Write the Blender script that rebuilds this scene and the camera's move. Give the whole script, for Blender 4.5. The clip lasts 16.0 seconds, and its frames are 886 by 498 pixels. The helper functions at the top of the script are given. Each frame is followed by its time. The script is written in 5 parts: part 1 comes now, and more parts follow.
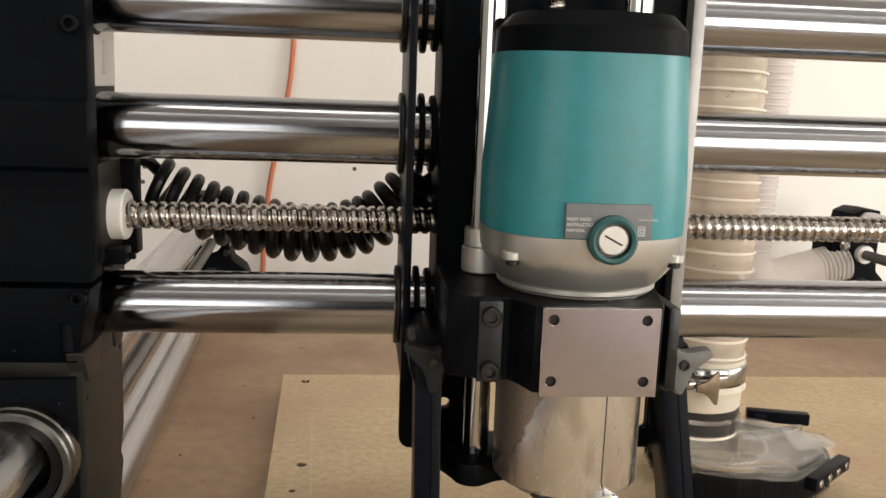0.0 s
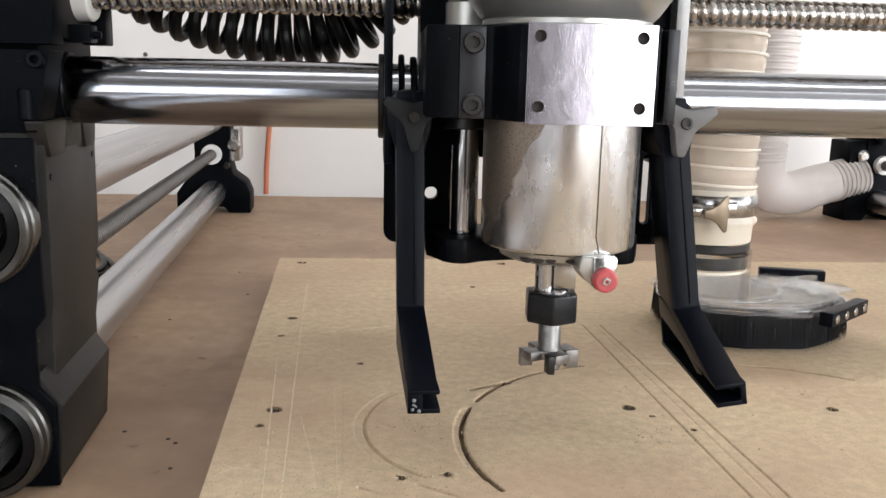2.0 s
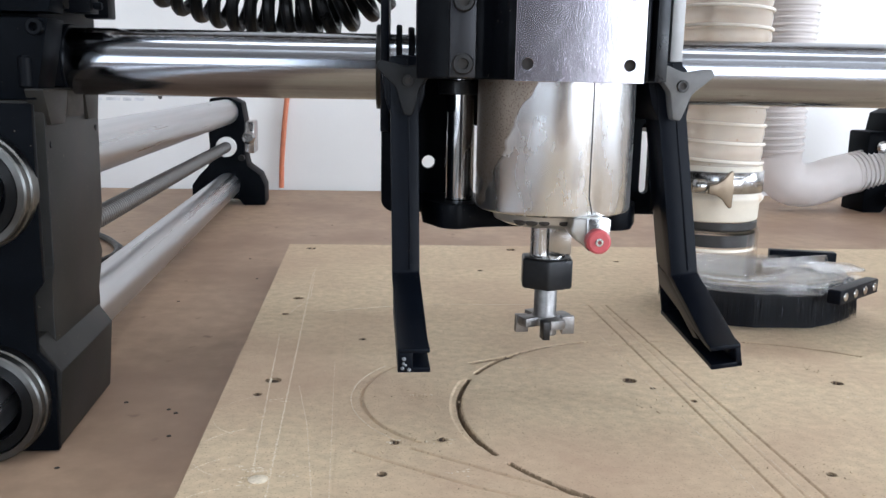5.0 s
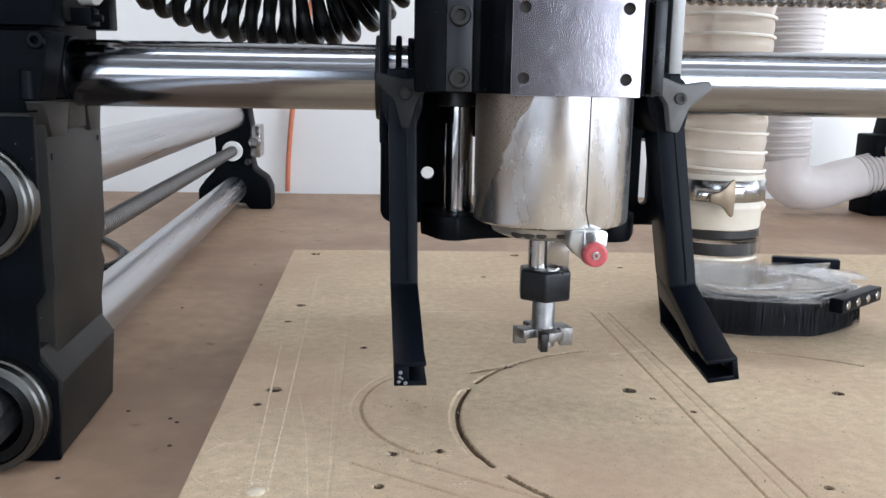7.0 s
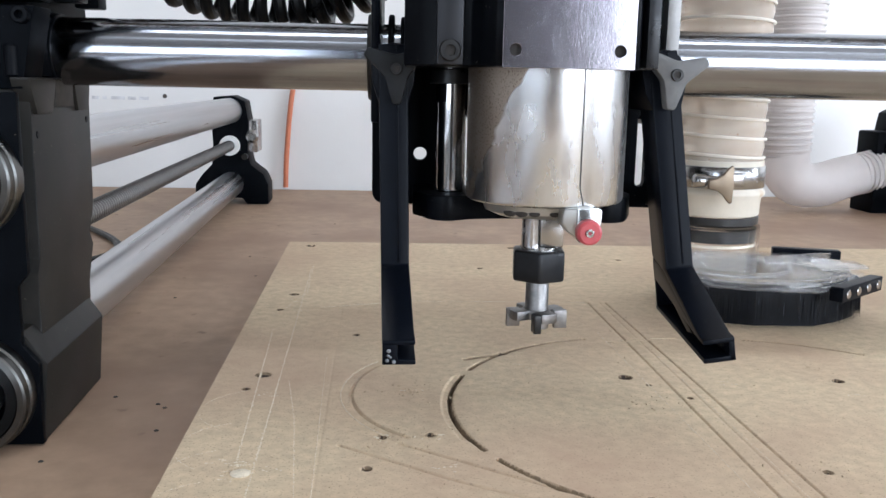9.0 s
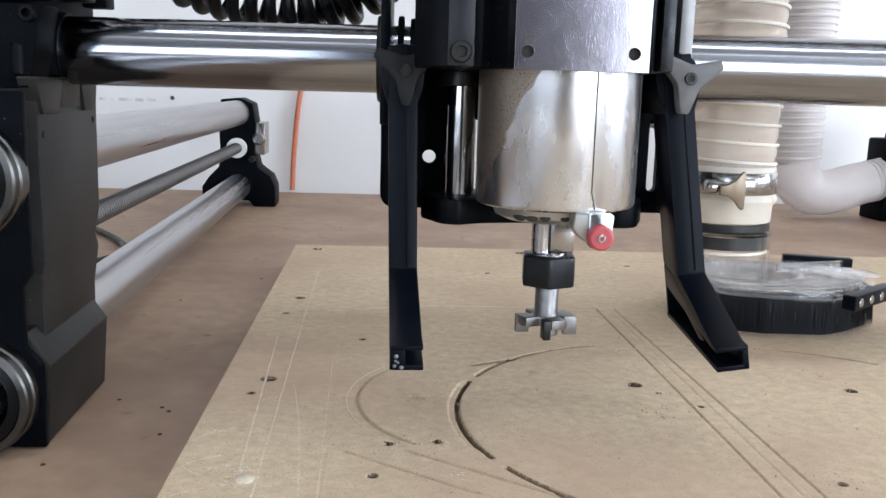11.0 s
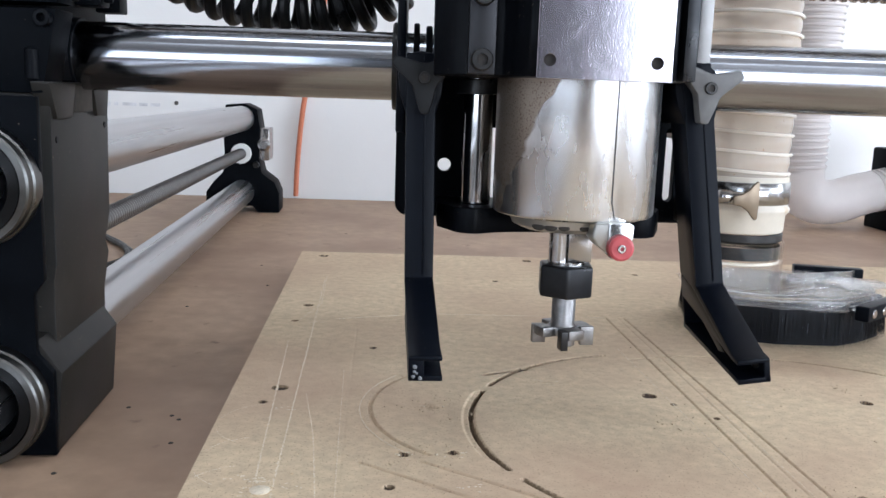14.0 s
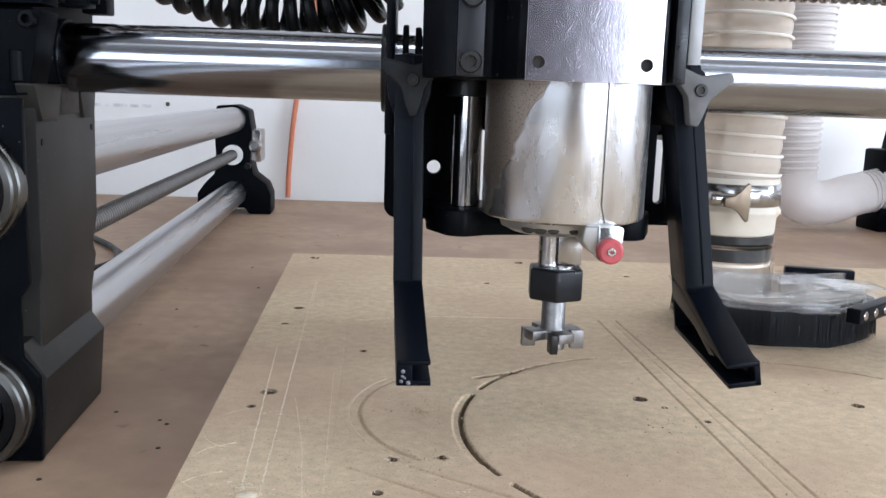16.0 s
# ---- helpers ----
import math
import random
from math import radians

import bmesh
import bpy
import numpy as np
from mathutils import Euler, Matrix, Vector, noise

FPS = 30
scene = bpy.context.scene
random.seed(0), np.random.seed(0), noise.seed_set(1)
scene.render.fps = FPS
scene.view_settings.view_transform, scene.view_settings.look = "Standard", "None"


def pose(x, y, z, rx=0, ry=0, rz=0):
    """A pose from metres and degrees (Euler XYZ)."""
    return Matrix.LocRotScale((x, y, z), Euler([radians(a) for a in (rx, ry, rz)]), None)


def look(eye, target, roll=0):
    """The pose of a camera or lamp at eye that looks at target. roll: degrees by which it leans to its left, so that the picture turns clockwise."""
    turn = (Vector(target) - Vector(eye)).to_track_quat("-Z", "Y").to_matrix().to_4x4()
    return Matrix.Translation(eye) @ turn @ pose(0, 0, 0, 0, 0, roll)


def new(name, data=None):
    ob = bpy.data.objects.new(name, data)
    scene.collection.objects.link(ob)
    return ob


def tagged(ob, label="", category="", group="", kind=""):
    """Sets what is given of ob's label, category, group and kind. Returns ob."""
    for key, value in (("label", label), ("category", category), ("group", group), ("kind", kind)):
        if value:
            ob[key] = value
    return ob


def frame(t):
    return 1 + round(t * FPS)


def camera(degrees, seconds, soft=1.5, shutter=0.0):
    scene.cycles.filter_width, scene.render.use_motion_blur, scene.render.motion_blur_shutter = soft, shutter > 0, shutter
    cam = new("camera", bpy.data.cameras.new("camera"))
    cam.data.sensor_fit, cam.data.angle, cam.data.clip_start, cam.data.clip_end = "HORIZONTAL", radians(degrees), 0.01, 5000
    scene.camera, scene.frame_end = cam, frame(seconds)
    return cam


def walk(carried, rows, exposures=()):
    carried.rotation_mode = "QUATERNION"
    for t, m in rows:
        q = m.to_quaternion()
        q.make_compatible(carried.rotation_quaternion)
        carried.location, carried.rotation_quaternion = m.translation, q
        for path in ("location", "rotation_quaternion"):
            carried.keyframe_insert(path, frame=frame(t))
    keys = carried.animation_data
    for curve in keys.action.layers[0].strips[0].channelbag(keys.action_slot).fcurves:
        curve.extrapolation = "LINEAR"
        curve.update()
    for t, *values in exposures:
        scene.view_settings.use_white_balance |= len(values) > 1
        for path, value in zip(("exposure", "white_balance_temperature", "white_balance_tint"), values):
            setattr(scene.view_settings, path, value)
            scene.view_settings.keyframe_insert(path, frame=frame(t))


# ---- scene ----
# The camera and its walk.
cam = camera(53.54, 16.0, shutter=0.0)
PATH = [
    (0, (-0.0942, -0.3683, 0.2652), (-0.0011, 0.6116, 0.0888), 2.01),
    (0.5, (-0.0843, -0.3593, 0.2555), (0.0101, 0.6155, 0.0533), 0.94),
    (1, (-0.0857, -0.3627, 0.2468), (0.0079, 0.6112, 0.0398), 0.78),
    (1.5, (-0.08, -0.36, 0.2016), (0.0122, 0.6142, -0.0042), 0.79),
    (2, (-0.0766, -0.3603, 0.165), (-0.0012, 0.618, -0.028), 1.35),
    (2.5, (-0.0643, -0.3516, 0.1461), (0.0103, 0.6264, -0.0491), 1.23),
    (3, (-0.0616, -0.3533, 0.1459), (0.011, 0.6245, -0.0511), 1.11),
    (3.5, (-0.0632, -0.3589, 0.147), (0.0072, 0.6195, -0.0477), 1.18),
    (4, (-0.062, -0.359, 0.1478), (0.0069, 0.6195, -0.0467), 0.95),
    (4.5, (-0.0632, -0.362, 0.1501), (-0.0074, 0.6174, -0.0439), 0.90),
    (4.7, (-0.065, -0.3631, 0.1485), (-0.0121, 0.6169, -0.0432), 0.98),
    (6.8, (-0.0575, -0.3646, 0.1491), (-0.0179, 0.6178, -0.0332), 0.92),
    (7, (-0.06, -0.3638, 0.1537), (-0.0205, 0.6176, -0.0346), 0.95),
    (7.5, (-0.0601, -0.363, 0.1521), (-0.0234, 0.6185, -0.0358), 0.91),
    (8, (-0.0576, -0.3606, 0.1524), (-0.0221, 0.6211, -0.0349), 0.92),
    (8.5, (-0.0557, -0.3582, 0.1464), (-0.0196, 0.6236, -0.0398), 1.01),
    (8.7, (-0.0555, -0.3586, 0.1431), (-0.0175, 0.6234, -0.0423), 1.10),
    (11, (-0.0566, -0.3536, 0.1415), (-0.0251, 0.6297, -0.038), 1.56),
    (11.5, (-0.0592, -0.3548, 0.141), (-0.0254, 0.629, -0.0352), 1.82),
    (12, (-0.06, -0.3547, 0.1414), (-0.0268, 0.6293, -0.0334), 1.95),
    (12.5, (-0.0629, -0.3536, 0.1403), (-0.0322, 0.6307, -0.0336), 1.88),
    (13, (-0.0635, -0.351, 0.142), (-0.0348, 0.6331, -0.0333), 1.69),
    (13.5, (-0.0629, -0.3503, 0.141), (-0.0323, 0.634, -0.0328), 1.78),
    (14, (-0.064, -0.3502, 0.1419), (-0.0309, 0.6342, -0.0306), 1.95),
    (14.5, (-0.0666, -0.3515, 0.1412), (-0.0287, 0.6332, -0.0286), 2.12),
    (15, (-0.0688, -0.3513, 0.1433), (-0.0289, 0.6335, -0.0257), 2.16),
    (15.5, (-0.0682, -0.3495, 0.1439), (-0.0287, 0.6351, -0.0264), 2.05),
    (16, (-0.062, -0.3476, 0.1425), (-0.0219, 0.6368, -0.029), 1.94),
]
EXPOSURES = ((0.0, 0.22, 6950, 11), (1.0, 0.27, 6750, 10), (1.5, 0.44, 6350, 10), (2.4, 0.5, 5900, 11), (3.2, 0.54, 5680, 9), (6.8, 0.51, 5430, 9), (16.0, 0.51, 5370, 10))


walk(cam, [(t, look(eye, target, roll)) for t, eye, target, roll in PATH], EXPOSURES)

# World: dim grey sky outside; two openings behind the camera, one beside it and assumed tubes light the room.
world = bpy.data.worlds.new("world")
scene.world = world
world.use_nodes = True
sky = world.node_tree.nodes.new("ShaderNodeTexSky")
sky.sky_type, sky.sun_disc, sky.sun_elevation, sky.sun_rotation = "NISHITA", False, radians(38), radians(150)
world.node_tree.links.new(sky.outputs["Color"], world.node_tree.nodes["Background"].inputs["Color"])
world.node_tree.nodes["Background"].inputs["Strength"].default_value = 0.1


def window_light(name, centre, toward, wide, high, watts, colour):
    """An area lamp that fills an opening or a lamp tray and shines towards a point."""
    data = bpy.data.lights.new(name, "AREA")
    data.shape, data.size, data.size_y, data.energy, data.color = "RECTANGLE", wide, high, watts, colour
    ob = new(name, data)
    ob.matrix_basis = look(centre, toward)
    return ob


WIN_A = (0.60, 2.89, -0.12, 1.05)
WIN_B = (-2.3, -0.38, 0.05, 1.00)
WIN_E = (-1.7, 0.15, 0.10, 1.25)
BACK_Y, EAST_X, CEIL_Z = -2.3, 3.2, 1.55
DAY = (1.0, 0.985, 0.965)
xa, za, xb, zb, ye, ze = (WIN_A[0] + WIN_A[1]) / 2, (WIN_A[2] + WIN_A[3]) / 2, (WIN_B[0] + WIN_B[1]) / 2, (WIN_B[2] + WIN_B[3]) / 2, (WIN_E[0] + WIN_E[1]) / 2, (WIN_E[2] + WIN_E[3]) / 2
window_light("window_light_a", (xa, BACK_Y - 0.1, za), (xa, 0, za), WIN_A[1] - WIN_A[0], WIN_A[3] - WIN_A[2], 44, DAY)
window_light("window_light_b", (xb, BACK_Y - 0.1, zb), (xb, 0, zb), WIN_B[1] - WIN_B[0], WIN_B[3] - WIN_B[2], 14, DAY)
window_light("window_light_e", (EAST_X + 0.1, ye, ze), (0, ye, ze), WIN_E[1] - WIN_E[0], WIN_E[3] - WIN_E[2], 65, DAY)
# Unseen ceiling tubes, assumed from streaks on the rails; place and watts balance brightness.
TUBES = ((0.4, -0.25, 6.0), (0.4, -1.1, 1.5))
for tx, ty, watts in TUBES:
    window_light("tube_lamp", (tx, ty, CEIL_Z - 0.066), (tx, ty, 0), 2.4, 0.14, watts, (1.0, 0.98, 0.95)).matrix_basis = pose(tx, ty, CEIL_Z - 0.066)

# ---------------------------------------------------------------- helpers
def part(name, bm, mat, parent=None, label="", smooth=35, at=None):
    """One mesh object from a bmesh, under a thing or a part."""
    me = bpy.data.meshes.new(name)
    bmesh.ops.recalc_face_normals(bm, faces=bm.faces)
    bm.to_mesh(me)
    bm.free()
    me.materials.append(mat)
    if smooth:
        me.polygons.foreach_set("use_smooth", [True] * len(me.polygons))
        me.set_sharp_from_angle(angle=radians(smooth))
    ob = new(name, me)
    if at is not None:
        ob.matrix_basis = at
    if parent is not None:
        ob.parent = parent
    if label:
        ob["label"] = label
    return ob


def thing(name, label, category, group="", kind="", at=(0, 0, 0)):
    ob = new(name)
    ob.empty_display_size = 0.02
    ob.location = at
    return tagged(ob, label, category, group, kind)


def bevelled(bm, width, segments=2, angle=30):
    if width > 0:
        edges = [e for e in bm.edges if len(e.link_faces) == 2 and e.calc_face_angle(0) > radians(angle)]
        bmesh.ops.bevel(bm, geom=edges, offset=width, segments=segments, profile=0.6, affect="EDGES", clamp_overlap=True)
    return bm


def box(x0, x1, y0, y1, z0, z1, bev=0.0006, bm=None):
    own = bm is None
    bm = bm or bmesh.new()
    m = Matrix.Translation(((x0 + x1) / 2, (y0 + y1) / 2, (z0 + z1) / 2)) @ Matrix.Diagonal((x1 - x0, y1 - y0, z1 - z0, 1))
    bmesh.ops.create_cube(bm, size=1.0, matrix=m)
    return bevelled(bm, bev) if own else bm


def prism(points, axis, lo, hi, bev=0.0006, seg=2):
    """A polygon drawn in the plane across axis, pulled from lo to hi."""
    bm = bmesh.new()
    put = {"x": lambda a, b, h: (h, a, b), "y": lambda a, b, h: (a, h, b), "z": lambda a, b, h: (a, b, h)}[axis]
    low = [bm.verts.new(put(a, b, lo)) for a, b in points]
    top = [bm.verts.new(put(a, b, hi)) for a, b in points]
    bm.faces.new(low)
    bm.faces.new(top[::-1])
    n = len(points)
    for i in range(n):
        bm.faces.new((low[i], low[(i + 1) % n], top[(i + 1) % n], top[i]))
    bmesh.ops.recalc_face_normals(bm, faces=bm.faces)
    return bevelled(bm, bev, seg)


def lathe(profile, axis="z", seg=48, centre=(0, 0, 0), bm=None):
    """A profile of (radius, height) turned about an axis through centre."""
    bm = bm or bmesh.new()
    c = Vector(centre)
    put = {"x": lambda u, v, h: Vector((h, u, v)), "y": lambda u, v, h: Vector((u, h, v)), "z": lambda u, v, h: Vector((u, v, h))}[axis]
    rings = []
    for r, h in profile:
        if r <= 1e-7:
            rings.append([bm.verts.new(put(0, 0, h) + c)])
        else:
            rings.append([bm.verts.new(put(r * math.cos(2 * math.pi * k / seg), r * math.sin(2 * math.pi * k / seg), h) + c) for k in range(seg)])
    for a, b in zip(rings, rings[1:]):
        for k in range(seg):
            q = (a[k % len(a)], a[(k + 1) % len(a)], b[(k + 1) % len(b)], b[k % len(b)])
            q = list(dict.fromkeys(q))
            if len(q) > 2:
                bm.faces.new(q)
    return bm


def rod(r, h0, h1, axis="z", centre=(0, 0, 0), seg=48, bev=0.0004, bm=None):
    return lathe([(0, h0), (r - bev, h0), (r, h0 + bev), (r, h1 - bev), (r - bev, h1), (0, h1)], axis, seg, centre, bm)


def pipe(r_out, r_in, h0, h1, axis="z", centre=(0, 0, 0), seg=48, bev=0.0004, bm=None):
    return lathe([(r_in, h0), (r_out - bev, h0), (r_out, h0 + bev), (r_out, h1 - bev), (r_out - bev, h1), (r_in, h1), (r_in, h0)], axis, seg, centre, bm)


def tube(path, radius, seg=12, closed_ends=True):
    """A tube along points; radius a number or a function of the index."""
    bm = bmesh.new()
    pts = [Vector(p) for p in path]
    n = len(pts)
    up = Vector((0, 0, 1))
    t0 = (pts[1] - pts[0]).normalized()
    side = t0.cross(up if abs(t0.z) < 0.9 else Vector((1, 0, 0))).normalized()
    rings = []
    for i, p in enumerate(pts):
        t = (pts[min(i + 1, n - 1)] - pts[max(i - 1, 0)]).normalized()
        side = (side - t * side.dot(t)).normalized()
        other = t.cross(side)
        r = radius(i) if callable(radius) else radius
        rings.append([bm.verts.new(p + side * (r * math.cos(2 * math.pi * k / seg)) + other * (r * math.sin(2 * math.pi * k / seg))) for k in range(seg)])
    for a, b in zip(rings, rings[1:]):
        for k in range(seg):
            bm.faces.new((a[k], a[(k + 1) % seg], b[(k + 1) % seg], b[k]))
    if closed_ends:
        bm.faces.new(rings[0][::-1])
        bm.faces.new(rings[-1])
    return bm


def curve(points, steps):
    """A smooth line through a few points (Catmull-Rom)."""
    p = [Vector(q) for q in points]
    p = [p[0] * 2 - p[1]] + p + [p[-1] * 2 - p[-2]]
    out = []
    for i in range(1, len(p) - 2):
        for k in range(steps):
            s = k / steps
            a, b, c, d = p[i - 1], p[i], p[i + 1], p[i + 2]
            out.append(0.5 * (2 * b + (c - a) * s + (2 * a - 5 * b + 4 * c - d) * s * s + (3 * b - a - 3 * c + d) * s ** 3))
    out.append(p[-2])
    return out


def thread(r, pitch, depth, h0, h1, axis, centre, seg=20, per=8, round_crest=True):
    """A screw: the radius follows a helical groove."""
    bm = bmesh.new()
    c = Vector(centre)
    put = {"x": lambda u, v, h: Vector((h, u, v)), "y": lambda u, v, h: Vector((u, h, v)), "z": lambda u, v, h: Vector((u, v, h))}[axis]
    count = int((h1 - h0) / pitch * per)
    rows = []
    for i in range(count + 1):
        h = h0 + (h1 - h0) * i / count
        row = []
        for k in range(seg):
            ph = (h / pitch - k / seg) % 1.0
            g = max(0.0, math.cos(2 * math.pi * (ph - 0.5))) ** (0.6 if round_crest else 1.5)
            rr = r - depth * g
            row.append(bm.verts.new(put(rr * math.cos(2 * math.pi * k / seg), rr * math.sin(2 * math.pi * k / seg), h) + c))
        rows.append(row)
    for a, b in zip(rows, rows[1:]):
        for k in range(seg):
            bm.faces.new((a[k], a[(k + 1) % seg], b[(k + 1) % seg], b[k]))
    bm.faces.new(rows[0][::-1])
    bm.faces.new(rows[-1])
    return bm


def arc_points(cx, cy, r, a0, a1, n):
    return [(cx + r * math.cos(radians(a0 + (a1 - a0) * i / n)), cy + r * math.sin(radians(a0 + (a1 - a0) * i / n))) for i in range(n + 1)]


def rounded_rect(x0, x1, y0, y1, r, n=5):
    return (arc_points(x1 - r, y0 + r, r, -90, 0, n) + arc_points(x1 - r, y1 - r, r, 0, 90, n)
            + arc_points(x0 + r, y1 - r, r, 90, 180, n) + arc_points(x0 + r, y0 + r, r, 180, 270, n))


def with_holes(outline, holes, axis, lo, hi, bev):
    """A plate with round or slotted holes: the outline is bridged to the holes and filled."""
    bm = bmesh.new()
    put = {"x": lambda a, b, h: (h, a, b), "y": lambda a, b, h: (a, h, b), "z": lambda a, b, h: (a, b, h)}[axis]
    edges = []
    for loop in (outline, *holes):
        vs = [bm.verts.new(put(a, b, lo)) for a, b in loop]
        edges += [bm.edges.new((vs[i], vs[(i + 1) % len(vs)])) for i in range(len(vs))]
    bmesh.ops.triangle_fill(bm, use_beauty=True, edges=edges)
    faces = list(bm.faces)
    out = bmesh.ops.extrude_face_region(bm, geom=faces)
    shift = Vector(put(0, 0, hi - lo))
    bmesh.ops.translate(bm, verts=[v for v in out["geom"] if isinstance(v, bmesh.types.BMVert)], vec=shift)
    bmesh.ops.recalc_face_normals(bm, faces=bm.faces)
    bmesh.ops.dissolve_limit(bm, angle_limit=radians(1), verts=bm.verts, edges=bm.edges)
    return bevelled(bm, bev, 1, 50)


def hole(cx, cy, r, n=20):
    return arc_points(cx, cy, r, 0, 360, n)[:-1]


# ---------------------------------------------------------------- materials
def material(name, base, rough=0.5, metal=0.0, vary=0.0, scale=40.0, stretch=(1, 1, 1), second=None, second_scale=8.0, second_at=(0.5, 0.6),
             bump=0.0, bump_scale=400.0, rough_vary=0.0, coat=0.0, specular=0.5, fleck=None, fleck_scale=600.0, fleck_at=(0.66, 0.72), transmission=0.0, ior=1.45, alpha=1.0):
    """A principled surface with fine grain, larger stains in a second colour, small flecks and fine relief."""
    m = bpy.data.materials.new(name)
    m.use_nodes = True
    nt = m.node_tree
    b = nt.nodes["Principled BSDF"]
    b.inputs["Roughness"].default_value = rough
    b.inputs["Metallic"].default_value = metal
    b.inputs["Specular IOR Level"].default_value = specular
    b.inputs["Coat Weight"].default_value = coat
    b.inputs["Transmission Weight"].default_value = transmission
    b.inputs["IOR"].default_value = ior
    b.inputs["Alpha"].default_value = alpha
    co = nt.nodes.new("ShaderNodeTexCoord")
    mp = nt.nodes.new("ShaderNodeMapping")
    mp.inputs["Scale"].default_value = stretch
    nt.links.new(co.outputs["Object"], mp.inputs["Vector"])

    def noise_of(sc, detail=6.0, rgh=0.6):
        n = nt.nodes.new("ShaderNodeTexNoise")
        n.inputs["Scale"].default_value, n.inputs["Detail"].default_value, n.inputs["Roughness"].default_value = sc, detail, rgh
        nt.links.new(mp.outputs["Vector"], n.inputs["Vector"])
        return n.outputs["Fac"]

    def ramp(fac, lo, hi):
        r = nt.nodes.new("ShaderNodeMapRange")
        r.inputs["From Min"].default_value, r.inputs["From Max"].default_value = lo, hi
        nt.links.new(fac, r.inputs["Value"])
        return r.outputs["Result"]

    def mix(fac, a, c):
        x = nt.nodes.new("ShaderNodeMix")
        x.data_type = "RGBA"
        nt.links.new(fac, x.inputs["Factor"])
        for key, v in (("A", a), ("B", c)):
            socket = [s for s in x.inputs if s.name == key and s.type == "RGBA"][0]
            if isinstance(v, tuple):
                socket.default_value = (*v, 1)
            else:
                nt.links.new(v, socket)
        return [s for s in x.outputs if s.type == "RGBA"][0]

    colour = tuple(base)
    if vary:
        colour = mix(ramp(noise_of(scale), 0.3, 0.7), tuple(max(0, v * (1 - vary)) for v in base), tuple(min(1, v * (1 + vary)) for v in base))
    if second:
        colour = mix(ramp(noise_of(second_scale, 5.0, 0.55), *second_at), colour, tuple(second))
    if fleck:
        colour = mix(ramp(noise_of(fleck_scale, 2.0, 0.5), *fleck_at), colour, tuple(fleck))
    if isinstance(colour, tuple):
        b.inputs["Base Color"].default_value = (*colour, 1)
    else:
        nt.links.new(colour, b.inputs["Base Color"])
    if rough_vary:
        r = nt.nodes.new("ShaderNodeMapRange")
        r.inputs["From Min"].default_value, r.inputs["From Max"].default_value = 0.3, 0.7
        r.inputs["To Min"].default_value, r.inputs["To Max"].default_value = max(0.02, rough - rough_vary), min(1, rough + rough_vary)
        nt.links.new(noise_of(scale * 0.7), r.inputs["Value"])
        nt.links.new(r.outputs["Result"], b.inputs["Roughness"])
    if bump:
        bp = nt.nodes.new("ShaderNodeBump")
        bp.inputs["Strength"].default_value, bp.inputs["Distance"].default_value = 1.0, bump
        nt.links.new(noise_of(bump_scale), bp.inputs["Height"])
        nt.links.new(bp.outputs["Normal"], b.inputs["Normal"])
    return m


CHROME = material("polished_steel", (0.33, 0.34, 0.365), 0.13, 1.0, vary=0.16, scale=420, stretch=(0.012, 1, 1), rough_vary=0.05, bump=0.00008, bump_scale=420)
CHROME_Y = material("polished_steel_lengthwise", (0.50, 0.50, 0.51), 0.3, 1.0, vary=0.08, scale=60, stretch=(3, 0.05, 3), rough_vary=0.06)
CHROME_Z = material("polished_steel_upright", (0.45, 0.45, 0.45), 0.1, 1.0, vary=0.05, scale=60, stretch=(3, 3, 0.05), rough_vary=0.04)
SCREW_DARK = material("dull_screw_steel", (0.17, 0.165, 0.16), 0.42, 0.9, vary=0.15, scale=120)
BIT = material("ground_tool_steel", (0.23, 0.22, 0.21), 0.44, 0.95, vary=0.2, scale=300, rough_vary=0.08)
RING = material("worn_bearing_steel", (0.115, 0.113, 0.106), 0.34, 1.0, vary=0.12, scale=150, rough_vary=0.08)
FIBRE = material("pale_torn_fibre", (0.68, 0.59, 0.44), 0.9, 0.0, vary=0.2, scale=700)
SCREW_STEEL = material("greased_screw_steel", (0.42, 0.39, 0.36), 0.26, 1.0, vary=0.25, scale=250, rough_vary=0.1, second=(0.16, 0.13, 0.1), second_scale=120, second_at=(0.55, 0.7))
SILVER_PAINT = material("silver_paint", (0.44, 0.43, 0.40), 0.36, 0.75, vary=0.04, scale=120, bump=0.00001, bump_scale=2500)
GREY_ALU = material("grey_aluminium_edge", (0.26, 0.255, 0.25), 0.4, 0.6, vary=0.1, scale=90)
BRIGHT = material("zinc_plated_steel", (0.42, 0.41, 0.40), 0.22, 1.0, vary=0.1, scale=200, rough_vary=0.08)
STEEL_DARK = material("black_oxide_steel", (0.012, 0.0125, 0.014), 0.34, 0.3, vary=0.3, scale=200, rough_vary=0.1)
BOLT = material("socket_bolt_steel", (0.034, 0.033, 0.032), 0.38, 0.9, vary=0.2, scale=500, rough_vary=0.1)
STRAP = material("anodised_strap", (0.022, 0.022, 0.024), 0.42, 0.6, vary=0.2, scale=120, stretch=(3, 3, 0.2), rough_vary=0.1)
BLACK_ALU = material("black_anodised_aluminium", (0.0024, 0.0029, 0.0042), 0.42, 0.0, specular=0.08, vary=0.25, scale=80, rough_vary=0.08, bump=0.000006, bump_scale=2500, fleck=(0.11, 0.095, 0.075), fleck_scale=700, fleck_at=(0.72, 0.78))
BLACK_PAINT = material("black_powder_coat", (0.0018, 0.0024, 0.0036), 0.46, 0.0, specular=0.05, vary=0.25, scale=120, bump=0.00001, bump_scale=1800, fleck=(0.12, 0.1, 0.08), fleck_scale=500, fleck_at=(0.75, 0.82))
